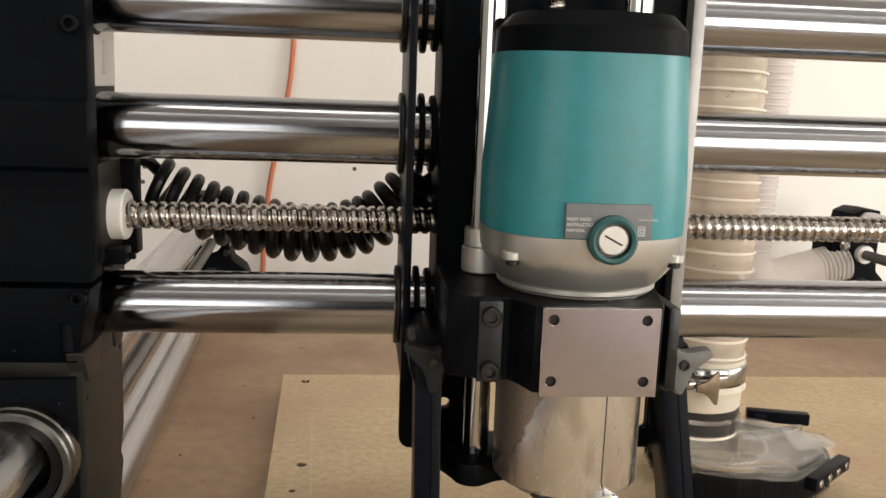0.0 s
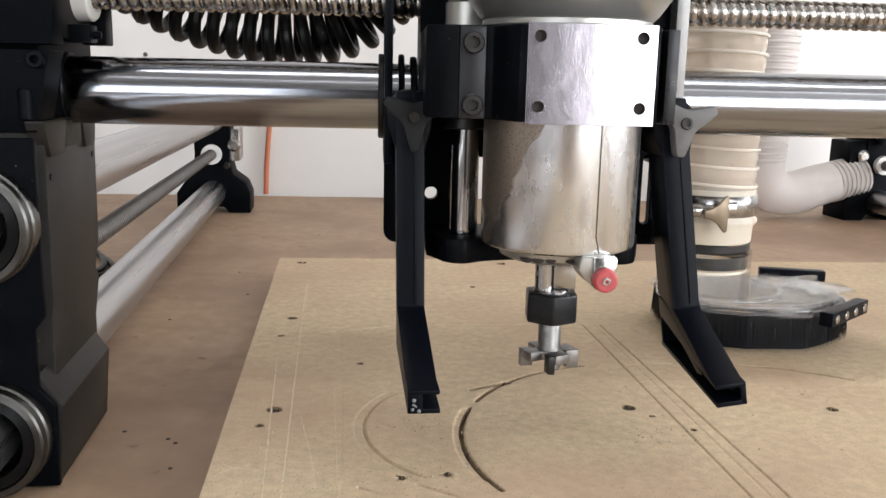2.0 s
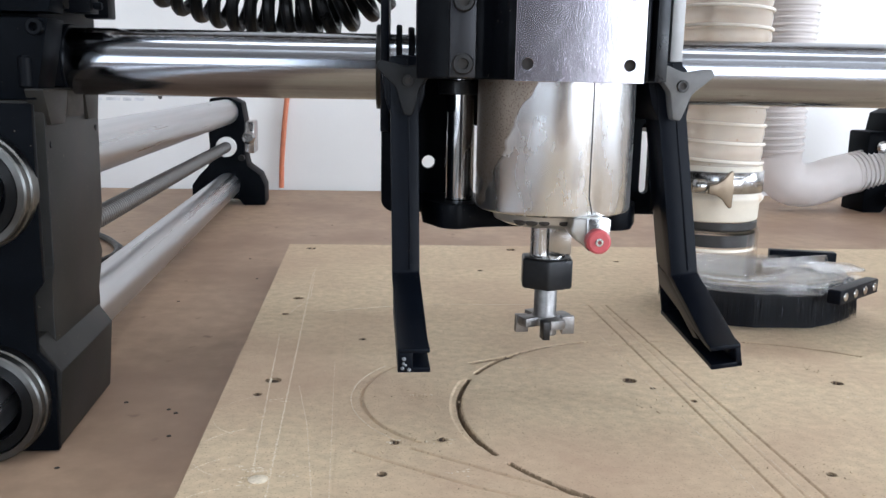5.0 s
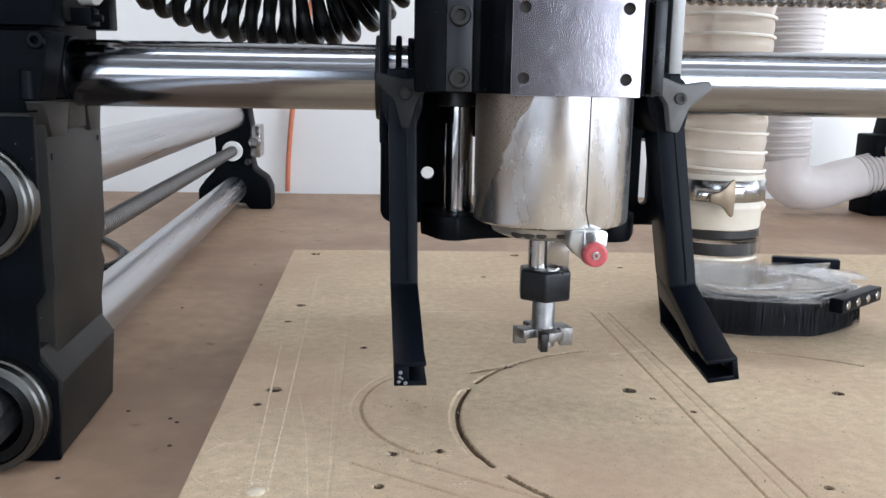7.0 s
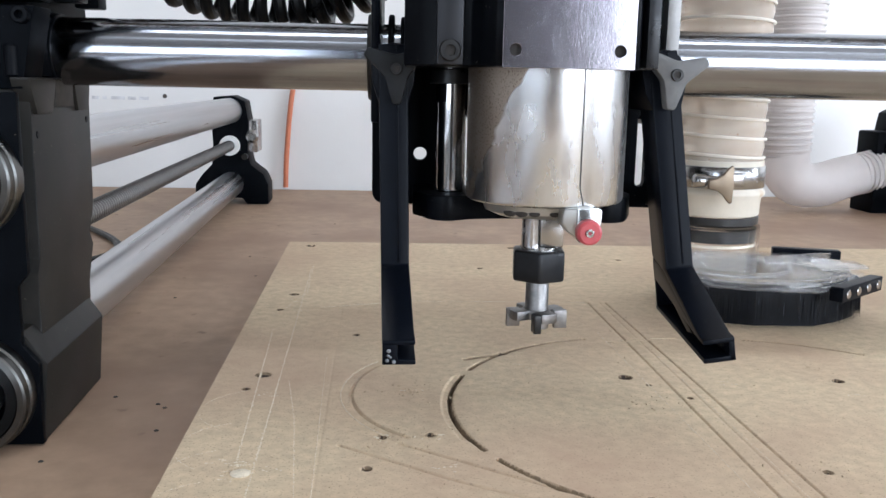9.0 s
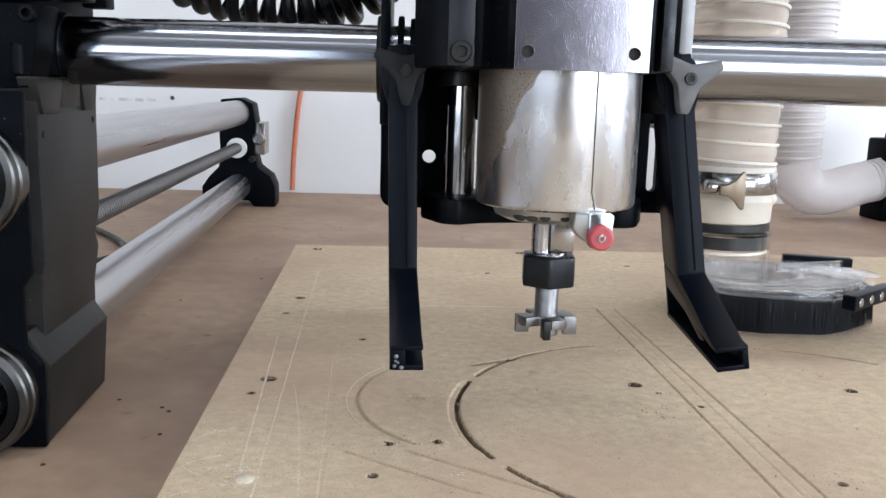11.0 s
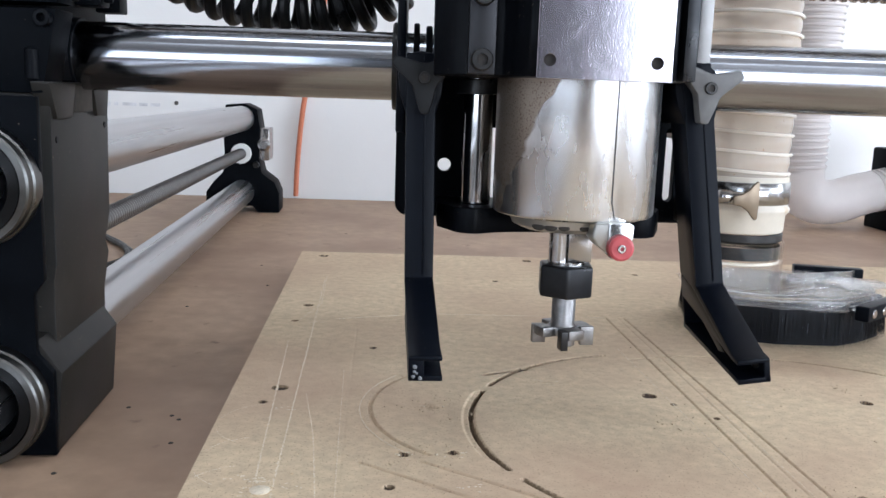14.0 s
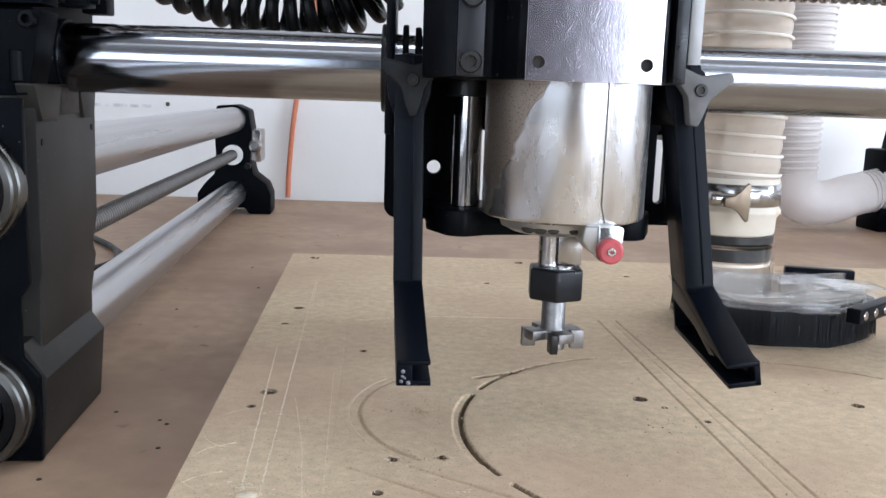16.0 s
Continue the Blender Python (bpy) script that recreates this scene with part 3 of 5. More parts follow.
def height_patch(name, us, vs, parent):
    """A sheet of the board's top; the first column follows the askew edge."""
    V, U = np.meshgrid(vs, us, indexing="ij")
    edge = board_edge_x(V)
    Xs = np.where(U < -0.10, edge + (U - us[0]) / (-0.10 - us[0]) * (-0.10 - edge), U) if us[0] < -0.10 else U
    Z = -groove_depth(Xs, V)
    rng = np.random.default_rng(5)
    fuzz = rng.normal(0, 1, Z.shape)
    Z += 0.000004 * fuzz
    # torn fibres round some holes
    for px, py, pr in ((-0.066, -0.0188, 0.006), (-0.0461, -0.0163, 0.006), (-0.12, -0.0512, 0.007), (-0.055, 0.036, 0.007), (0.005, 0.075, 0.004), (-0.1314, 0.21, 0.005)):
        near = np.exp(-((Xs - px) ** 2 + ((V - py) * 1.5) ** 2) / (pr * 0.6) ** 2)
        Z += near * 0.00045 * fuzz
    h, w = Z.shape
    idx = np.arange(h * w).reshape(h, w)
    quads = np.stack([idx[:-1, :-1], idx[:-1, 1:], idx[1:, 1:], idx[1:, :-1]], -1).reshape(-1, 4)
    me = bpy.data.meshes.new(name)
    me.vertices.add(h * w)
    me.vertices.foreach_set("co", np.stack([Xs, V, Z], -1).ravel())
    me.loops.add(quads.size)
    me.loops.foreach_set("vertex_index", quads.ravel())
    me.polygons.add(len(quads))
    me.polygons.foreach_set("loop_start", np.arange(0, quads.size, 4))
    me.update(calc_edges=True)
    # cut faces: darker core with groove shade painted in; holes painted dark as shade
    for mat in (BOARD, CORE_AND_SHADE, HOLE_SHADE):
        me.materials.append(mat)
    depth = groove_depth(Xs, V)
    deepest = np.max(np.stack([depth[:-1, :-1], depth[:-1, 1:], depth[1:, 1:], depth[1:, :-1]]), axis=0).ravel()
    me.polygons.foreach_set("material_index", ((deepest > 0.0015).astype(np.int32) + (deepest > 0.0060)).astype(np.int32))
    ob = new(name, me)
    ob.parent = parent
    return ob


spoil = thing("spoilboard", "tan fibreboard spoilboard with milled grooves and screw holes", "board")
BOARD_BACK, BOARD_RIGHT, BOARD_FRONT = 0.428, 0.62, -0.55
fine_x = np.concatenate([np.linspace(-0.15, -0.10, 70), np.arange(-0.0995, 0.25, 0.0005)])
xe = float(fine_x[-1])
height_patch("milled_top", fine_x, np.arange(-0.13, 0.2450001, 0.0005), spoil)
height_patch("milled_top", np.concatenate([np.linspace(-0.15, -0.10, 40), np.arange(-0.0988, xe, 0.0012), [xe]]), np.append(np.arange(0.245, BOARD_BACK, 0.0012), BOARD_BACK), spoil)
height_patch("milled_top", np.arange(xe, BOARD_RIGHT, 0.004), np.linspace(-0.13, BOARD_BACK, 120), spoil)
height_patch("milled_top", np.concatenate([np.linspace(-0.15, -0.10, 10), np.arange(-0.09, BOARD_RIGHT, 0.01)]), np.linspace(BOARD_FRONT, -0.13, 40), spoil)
core = [(board_edge_x(BOARD_FRONT), BOARD_FRONT), (BOARD_RIGHT, BOARD_FRONT), (BOARD_RIGHT, BOARD_BACK), (board_edge_x(BOARD_BACK), BOARD_BACK)]
bm = bmesh.new()
low = [bm.verts.new((a, b, TABLE_Z)) for a, b in core]
top = [bm.verts.new((a, b, 0.0)) for a, b in core]
for i in range(4):
    bm.faces.new((low[i], low[(i + 1) % 4], top[(i + 1) % 4], top[i]))
bm.faces.new(low)
part("board_side", bm, BOARD, spoil, smooth=0)


def scratch(points, width, seed, bm=None):
    """A thin, broken ridge of torn pale fibres along a line."""
    rnd = random.Random(seed)
    own = bm is None
    bm = bm or bmesh.new()
    for (ax, ay), (bx, by) in zip(points, points[1:]):
        n = max(2, int(math.hypot(bx - ax, by - ay) / 0.0012))
        for k in range(n):
            s = (k + rnd.random() * 0.6) / n
            px, py = ax + (bx - ax) * s, ay + (by - ay) * s
            ln = math.hypot(bx - ax, by - ay)
            tx, ty = (bx - ax) / ln, (by - ay) / ln
            w, hgt, half = width * rnd.uniform(0.5, 1.4), rnd.uniform(0.00008, 0.00022), rnd.uniform(0.0006, 0.0011)
            off = rnd.gauss(0, width * 0.2)
            px, py = px - ty * off, py + tx * off
            if px < board_edge_x(py) + 0.0015:
                continue
            q = [bm.verts.new(v) for v in ((px - tx * half, py - ty * half, -0.0001), (px - ty * w, py + tx * w, -0.0001), (px + tx * half, py + ty * half, -0.0001), (px + ty * w, py - tx * w, -0.0001), (px, py, hgt))]
            for m in range(4):
                bm.faces.new((q[m], q[(m + 1) % 4], q[4]))
    if own:
        tagged(part("torn_fibre_line", bm, FIBRE, spoil, "pale line of torn fibres", 0), kind="stuff")


# Dark plugs set into the drilled holes stand in for their shade.
for hx, hy, hr in ((-0.1424, 0.4085, 0.0026), (0.0357, 0.4099, 0.0026), (0.0531, 0.0585, 0.0028), (-0.1267, 0.0586, 0.0030), (-0.1336, 0.2266, 0.0025), (-0.0706, -0.0487, 0.0014), (-0.1314, 0.0381, 0.0012), (0.105, -0.0506, 0.0012), (-0.0045, 0.0965, 0.0018), (0.20, 0.24, 0.0026)):
    part("hole_shade_plug", rod(hr, -0.0115, -0.0010, "z", (hx, hy, 0), 14, 0.0003), HOLE_SHADE, spoil, "dark plug painting the shade in a drilled hole")
scratch([(-0.1313, 0.3110), (-0.1115, -0.075)], 0.0008, 1)
scratch([(-0.1345, 0.14), (-0.1190, -0.06)], 0.0007, 2)
scratch([(-0.1340, 0.190), (-0.1255, 0.232), (-0.1310, 0.324)], 0.0006, 5)
scratch([(-0.0985, 0.09), (-0.0885, -0.08)], 0.0003, 3)
scratch([(-0.1117, 0.1925), (-0.0533, 0.2121), (0.0640, 0.2131)], 0.0003, 4)
for k, sy in enumerate((0.012, -0.028, -0.056, -0.084)):
    scratch(arc_points(-0.1215, sy, 0.0250, 110, 240, 14), 0.00028, 10 + k)
scratch(arc_points(-0.013, 0.036, 0.0738, 142, 226, 16), 0.0003, 20)
scratch([(0.0560, 0.14), (0.0735, -0.12)], 0.0004, 21)
scratch([(-0.1130, 0.050), (-0.1040, 0.0), (-0.0945, -0.075)], 0.0004, 23)
scratch([(0.0790, 0.10), (0.0905, -0.11)], 0.0003, 22)
tufts = bmesh.new()
for k, (px, py) in enumerate(((-0.122, -0.0450), (-0.118, -0.053), (-0.066, -0.0188), (-0.0461, -0.0163), (-0.055, 0.036), (0.005, 0.075), (-0.134, 0.208), (-0.121, 0.182), (-0.122, 0.030), (-0.041, -0.048), (-0.106, -0.050), (0.10, 0.05), (0.157, 0.036))):
    rnd = random.Random(40 + k)
    for m in range(14 if k < 2 else 5):
        a, r = rnd.uniform(0, 6.28), rnd.uniform(0.001, 0.005)
        qx, qy = px + r * math.cos(a) * 1.6, py + r * math.sin(a)
        scratch([(qx, qy), (qx + rnd.uniform(-0.004, 0.004), qy + rnd.uniform(-0.0015, 0.0015))], 0.0007, 100 + k * 10 + m, tufts)
part("loose_plug", lathe([(0, -0.0002), (0.0034, -0.0002), (0.0038, 0.0004), (0.0026, 0.0009), (0, 0.0008)], "z", 18, (-0.1168, -0.0535, 0)), FIBRE, spoil, "pale loose fibre plug")
tagged(part("torn_fibre_tuft", tufts, FIBRE, spoil, "pale tufts of torn fibres", 0), kind="stuff")

# ---------------------------------------------------------------- the gantry: end block, three rails, ball screw
RAIL_Y, RAIL_R, GANTRY_BACK = 0.0763, 0.0160, 0.004
gantry = thing("machine_gantry", "black router gantry with three polished steel rails", "gantry", at=(-0.27, 0.06 + GANTRY_BACK, 0))
MG = Matrix.Translation((0.27, -0.06, 0))


def gpart(name, bm, mat, label="", smooth=35, parent=None):
    ob = part(name, bm, mat, parent or gantry, label, smooth)
    if parent is None:
        ob.matrix_basis = MG
    return ob


def spart(name, bm, mat, label=""):
    """A part of the lower end block, turned like the side rails to fit the camera's view."""
    ob = gpart(name, bm, mat, label)
    ob.matrix_basis = MG @ Matrix.Translation((FX + 0.0025, 0.0085, 0)) @ Matrix.Rotation(radians(3.2), 4, "Z") @ Matrix.Translation((-FX, -0.0125, 0))
    return ob


for rz in (0.1546, 0.2436, 0.3040):
    gpart("guide_rail", rod(RAIL_R, -0.2275, 0.62, "x", (0, RAIL_Y, rz), 96, 0.0008), CHROME, "polished round steel rail")
    gpart("rail_collar", pipe(RAIL_R + 0.0016, RAIL_R - 0.0005, -0.234, -0.2226, "x", (0, RAIL_Y, rz), 64), BLACK_ALU)
gpart("ball_screw", thread(0.0070, 0.0050, 0.0011, -0.214, 0.62, "x", (0, RAIL_Y, 0.1992), 20, 8), SCREW_STEEL, "greased steel ball screw")
gpart("screw_nut", lathe([(0.0065, -0.2105), (0.0118, -0.2105), (0.0126, -0.2115), (0.0126, -0.2225), (0.0118, -0.2235), (0.0065, -0.2235)], "x", 48, (0, RAIL_Y, 0.1992)), NYLON, "white nylon screw collar")
# housing: a stepped front, and an inner side with a kinked skirt
FX = -0.2165
gpart("end_housing", prism([(0.034, 0.4), (0.034, 0.2575), (0.030, 0.255), (0.030, 0.2262), (0.034, 0.224), (0.034, 0.185), (0.028, 0.1745), (0.046, 0.1745), (0.046, 0.4)], "x", -0.40, -0.2155, 0.0008), BLACK_PAINT, "black stepped end housing")
gpart("rail_clamp", prism([(-0.40, 0.137), (-0.2225, 0.137), (-0.2155, 0.1720), (-0.40, 0.1720)], "y", 0.027, 0.046, 0.0008), BLACK_PAINT, "black clamp with a slanted flank")
gpart("housing_body", box(-0.40, FX - 0.0105, 0.0465, 0.120, 0.1700, 0.4, 0.0008), BLACK_PAINT)
gpart("pale_side_plate", with_holes([(0.072, 0.262), (0.108, 0.262), (0.108, 0.400), (0.072, 0.400)], [[(0.086, 0.268), (0.092, 0.268), (0.092, 0.284), (0.086, 0.284)]], "x", FX - 0.0104, FX - 0.0070, 0.0004), SIDE_WALL, "pale side plate with a small slot")
gpart("inner_side_plate", prism(rounded_rect(0.052, 0.112, 0.178, 0.226, 0.004), "x", FX - 0.006, FX - 0.0015, 0.0005), DUSTY_BLACK)
gpart("inner_bracket", box(FX - 0.006, FX + 0.006, 0.092, 0.104, 0.176, 0.226, 0.001), BLACK_ALU)
gpart("limit_stop", box(FX - 0.004, FX + 0.008, 0.060, 0.072, 0.1765, 0.1845, 0.0008), BLACK_ALU)
gpart("limit_pin", rod(0.0018, FX + 0.006, FX + 0.0115, "x", (0, 0.066, 0.1800), 16), BLACK_ALU)
spart("rail_flank", prism([(0.030, 0.141), (0.038, 0.126), (0.058, 0.126), (0.064, 0.141), (0.09, 0.141), (0.095, 0.126), (0.112, 0.126), (0.116, 0.141), (0.116, 0.1420), (0.030, 0.1420)], "x", FX - 0.012, FX - 0.0040, 0.0006), DUSTY_BLACK)
gpart("clamp_back", box(-0.40, FX - 0.0070, 0.0465, 0.116, 0.1428, 0.1695, 0.0008), BLACK_PAINT)
skirt = spart("side_skirt", prism([(0.035, 0.137), (0.035, 0.062), (0.031, 0.056), (0.031, 0.0275), (0.018, 0.0195), (0.018, -0.0170), (0.0985, -0.0170), (0.104, 0.030), (0.104, 0.037), (0.1135, 0.055), (0.1085, 0.062), (0.117, 0.075), (0.1195, 0.137)],
                                  "x", -0.37, FX - 0.0058, 0.0008), DUSTY_BLACK, "dusty black sheet side cover")
spart("skirt_foot", prism([(-0.37, -0.0170), (FX - 0.0022, -0.0170), (FX + 0.0005, 0.0185), (FX - 0.0092, 0.0330), (-0.37, 0.0330)], "y", 0.0168, 0.1010, 0.0006), DUSTY_BLACK, "folded lower edge of the cover")
spart("front_plate", prism([(-0.40, 0.136), (FX - 0.0035, 0.136), (FX - 0.0035, 0.060), (FX - 0.008, 0.054), (FX - 0.008, 0.028), (FX - 0.0015, 0.020), (FX - 0.0015, -0.0170), (-0.40, -0.0170)], "y", 0.0125, 0.0165, 0.0007), BLACK_PAINT, "black front plate")
for bz in (0.1000, 0.0075):
    spart("bearing_ring", pipe(0.0256, 0.0205, 0.006, 0.0150, "y", (-0.2450, 0, bz), 72, 0.0008), RING, "steel bearing ring")
    spart("bearing_lip", pipe(0.0248, 0.0215, 0.0005, 0.0068, "y", (-0.2450, 0, bz), 72, 0.0008), RING)
    spart("bearing_seal", pipe(0.0212, 0.0163, 0.002, 0.0075, "y", (-0.2450, 0, bz), 64, 0.0006), RUBBER, "black rubber seal")
for bx, by, bz, r in ((-0.2165, 0.0275, 0.1680, 0.0036), (-0.2175, 0.0345, 0.2888, 0.0040)):
    bolt = gpart("socket_bolt", pipe(r, r * 0.52, by - 0.0042, by + 0.001, "y", (bx - 0.004, 0, bz), 28), BLACK_ALU, "socket head bolt")
gpart("clamp_pin", rod(0.0034, 0.142, 0.156, "z", (-0.2265, 0.0285, 0), 24, 0.001), BLACK_ALU)
for sy, sz in ((0.024, -0.003), (0.095, 0.0015), (0.041, 0.117), (0.112, 0.121)):
    spart("cover_screw", rod(0.0017, -0.3, FX + (-0.0012 if sz < 0.1 else -0.0054), "x", (0, sy, sz), 14), BLACK_ALU)
# Solid dark block between the flaps; paints the shade of an open slot.
spart("cover_slot_shade", box(-0.3, FX - 0.0045, 0.0645, 0.0895, 0.1285, 0.1408, 0.0003), SWARF_AND_SHADE, "dark block painting the shaded slot at the top of the cover")

# ---------------------------------------------------------------- side rails with their end foot
YX, SKEW = -0.2905, 3.2  # the side rails are turned to fit the camera's view


def side_frame(x, label, side=1):
    fr = thing("side_rail_frame", label, "machine frame", group="side rail frames of the machine", at=(x, 0.8, TABLE_Z))

    def p(name, bm, mat, lab="", smooth=35):
        ob = part(name, bm, mat, fr, lab, smooth)
        ob.matrix_basis = Matrix.Translation((0, -0.8, -TABLE_Z))
        return ob
    for rz in (0.0085, 0.1036):
        p("guide_rail", rod(RAIL_R, -0.75, 0.806, "y", (0, 0, rz), 64), CHROME_Y, "polished round steel rail")
    p("ball_screw", thread(0.0070, 0.005, 0.0010, -0.75, 0.806, "y", (0, 0, 0.0590), 16, 6), SCREW_DARK, "dark greased ball screw")
    p("screw_flange", pipe(0.0128, 0.0068, 0.790, 0.800, "y", (0, 0, 0.0590), 40), NYLON, "white nylon flange")
    outline = [(-0.020, 0.121), (0.004, 0.123), (0.020, 0.116), (0.024, 0.090), (0.022, 0.052), (0.026, 0.034), (0.042, 0.022), (0.048, 0.008), (0.048, TABLE_Z), (0.020, TABLE_Z), (0.014, -0.010), (-0.016, -0.010),
                         (-0.020, TABLE_Z), (-0.046, TABLE_Z), (-0.046, 0.008), (-0.036, 0.022), (-0.024, 0.034), (-0.022, 0.06), (-0.024, 0.1)]
    p("end_foot", prism([(side * a, c) for a, c in outline], "y", 0.798, 0.852, 0.002), BLACK_PAINT, "black cast end foot")
    p("bright_cap", lathe([(0, 0.794), (0.0055, 0.794), (0.0085, 0.797), (0.0085, 0.806), (0, 0.806)], "y", 24, (side * 0.0285, 0, 0.071)), BRIGHT, "bright steel cap")
    if side > 0:
        p("cap_bracket", box(0.020, 0.035, 0.802, 0.85, 0.050, 0.092, 0.002), BRIGHT)
    else:
        p("cap_bracket", box(-0.048, -0.020, 0.800, 0.85, 0.046, 0.092, 0.004), BLACK_PAINT, "black cap bracket")
    p("foot_bolt", rod(0.004, 0.790, 0.80, "y", (side * 0.019, 0, 0.045), 20), BOLT)
    fr.rotation_euler = (0, 0, radians(SKEW))
    return fr


side_frame(YX, "side rail pair with a ball screw in black end feet")
right_frame = side_frame(0.614, "second side rail pair with a black end foot beside the hose", -1)

# ---------------------------------------------------------------- the carriage that rides on the rails
CARRIED = 0.0046  # how far the carriage and all that it bears sits back towards the rails
carriage = thing("machine_carriage", "black carriage with upright steel rods, riding on the rails", "carriage", at=(0, 0.05 + CARRIED, 0))
MC = Matrix.Translation((0, -0.05, 0))


def cpart(name, bm, mat, label="", smooth=35):
    ob = part(name, bm, mat, carriage, label, smooth)
    ob.matrix_basis = MC
    return ob


# the back plate: legs to both sides, an arch between them, a hole and a slot
outline = ([(-0.0575, 0.345), (-0.0575, 0.146), (-0.0735, 0.140), (-0.0735, 0.093)] + arc_points(-0.0675, 0.0928, 0.006, 180, 270, 5) + [(-0.046, 0.0868), (-0.030, 0.0868), (-0.030, 0.128), (0.030, 0.128), (0.030, 0.0868)]
           + [(0.056, 0.0868)] + arc_points(0.0585, 0.0928, 0.006, 270, 360, 5) + [(0.0645, 0.345)])
slot = arc_points(0.0525, 0.128, 0.0022, 0, 180, 8) + arc_points(0.0525, 0.099, 0.0022, 180, 360, 8)
cpart("back_plate", with_holes(outline, [hole(-0.0512, 0.1106, 0.0031), slot], "y", 0.047, 0.053, 0.0005), BLACK_PAINT, "black plate with a round hole and a slot")
cpart("rear_body", box(-0.056, 0.056, 0.0535, 0.112, 0.128, 0.345, 0.001), BLACK_PAINT)
for fx0, fx1 in ((-0.0738, -0.0700), (0.0585, 0.0645)):
    cpart("side_flange", box(fx0, fx1, 0.038, 0.110, 0.125, 0.345, 0.0008), GREY_ALU if fx0 > 0 else PLASTIC, "upright side flange")
for rz in (0.1546, 0.2436, 0.3040):
    for bx0, bx1, rr in ((-0.0765, -0.0737, 0.0205), (-0.0668, -0.0640, 0.0205), (-0.0610, -0.0580, 0.0195), (0.0648, 0.0670, 0.0205)):
        cpart("rail_bearing", pipe(rr, RAIL_R + 0.0004, bx0, bx1, "x", (0, RAIL_Y + GANTRY_BACK - CARRIED, rz), 56, 0.0006), BOLT if bx0 < -0.07 else BLACK_ALU, "bearing ring round the rail")
ROD_L, ROD_R, ROD_Y = -0.0382, 0.0274, 0.022
for rx in (ROD_L, ROD_R):
    cpart("upright_rod", rod(0.0065, 0.0965, 0.34, "z", (rx, ROD_Y, 0), 56), CHROME_Z, "polished upright steel rod")
cpart("lead_screw", thread(0.0042, 0.0036, 0.0008, 0.0945, 0.34, "z", (-0.0076, 0.034, 0), 18, 8), SCREW_STEEL, "greased upright lead screw")
foot = ([(-0.0545, 0.0465), (-0.0545, 0.022)] + arc_points(-0.0400, 0.0135, 0.0095, 190, 285, 7) + arc_points(-0.0055, -0.0515, 0.0655, 112, 72, 9)
        + arc_points(0.0290, 0.0135, 0.0095, 255, 350, 7) + [(0.042, 0.022), (0.042, 0.0465)])
cpart("lower_plate", prism(foot, "z", 0.0855, 0.0965, 0.0015), BLACK_ALU, "black lower plate with a hollow front edge")
cpart("screw_bearing", rod(0.0058, 0.0966, 0.0985, "z", (-0.0076, 0.034, 0), 28), BLACK_ALU)
rng = random.Random(3)
for k in range(14):
    a, rr = rng.uniform(0, 6.28), rng.uniform(0.006, 0.011)
    px, py = -0.0076 + rr * math.cos(a), 0.031 + 0.8 * rr * math.sin(a)
    s = rng.uniform(0.0003, 0.0009)
    cpart("swarf_crumb", box(px - s, px + s, py - s * 0.7, py + s * 0.7, 0.0964, 0.0964 + s, s * 0.3), SWARF_AND_SHADE)
cpart("edge_block", box(0.0555, 0.0632, 0.028, 0.0465, 0.0885, 0.1000, 0.001), KNOB)

# ---------------------------------------------------------------- router mount: black clamp on the rods, with its face plate
mount = thing("router_mount", "black clamp block with an aluminium face plate, gripping the router", "clamp", at=(0, CARRIED, 0.165))
MM = Matrix.Translation((0, 0, -0.165))


def mpart(name, bm, mat, label="", smooth=35, parent=None):
    ob = part(name, bm, mat, parent or mount, label, smooth)
    if parent is None:
        ob.matrix_basis = MM
    return ob


Z0, Z1 = 0.1487, 0.1845
body = [(-0.0585, -0.024), (-0.0490, -0.0285), (-0.0365, -0.0305), (-0.0335, -0.0305), (-0.0300, -0.0360), (-0.0262, -0.0462), (0.0250, -0.0462), (0.0275, -0.040), (0.0380, 0.010), (0.0400, 0.036), (-0.0580, 0.036)]
bore = arc_points(0, 0, 0.0329, 0, 360, 64)[:-1]
mpart("clamp_block", with_holes(body, [bore, hole(ROD_L, ROD_Y, 0.0067, 24), hole(-0.0076, 0.0345, 0.0012, 8)], "z", Z0 + 0.0006, Z1 - 0.0004, 0.0006), BLACK_ALU, "black anodised clamp block")
plate_holes = [hole(px, pz, 0.0021) for px in (-0.0193, 0.0178) for pz in (0.1550, 0.1798)]
mpart("face_plate", with_holes([(-0.0238, Z0), (0.0232, Z0), (0.0232, Z1), (-0.0238, Z1)], plate_holes, "y", -0.0492, -0.0464, 0.0004), FACEPLATE, "scuffed aluminium plate with four holes")
# Near-black discs behind the plate holes paint the shade inside them.
for px in (-0.0193, 0.0178):
    for pz in (0.1550, 0.1798):
        mpart("plate_hole_shade", rod(0.0023, -0.0466, -0.0463, "y", (px, 0, pz), 18, 0.0001), SWARF_AND_SHADE, "dark disc painting the shade in a plate hole")
mpart("strap", prism([(-0.0466, Z0 + 0.001), (-0.0368, Z0 + 0.001), (-0.0368, Z1 - 0.001), (-0.0466, Z1 - 0.001)], "y", -0.0345, -0.0290, 0.0007), STRAP, "grey metal clamping strap")
for bz in (0.1548, 0.1774):
    b = mpart("strap_bolt", pipe(0.0040, 0.0021, -0.0385, -0.0340, "y", (-0.0417, 0, bz), 32, 0.0005), BOLT, "socket head bolt")
    # near-black floor paints the shade inside the bolt head
    part("socket_floor", rod(0.0023, -0.0365, -0.0355, "y", (-0.0417, 0, bz), 6, 0.0001), SWARF_AND_SHADE, b)
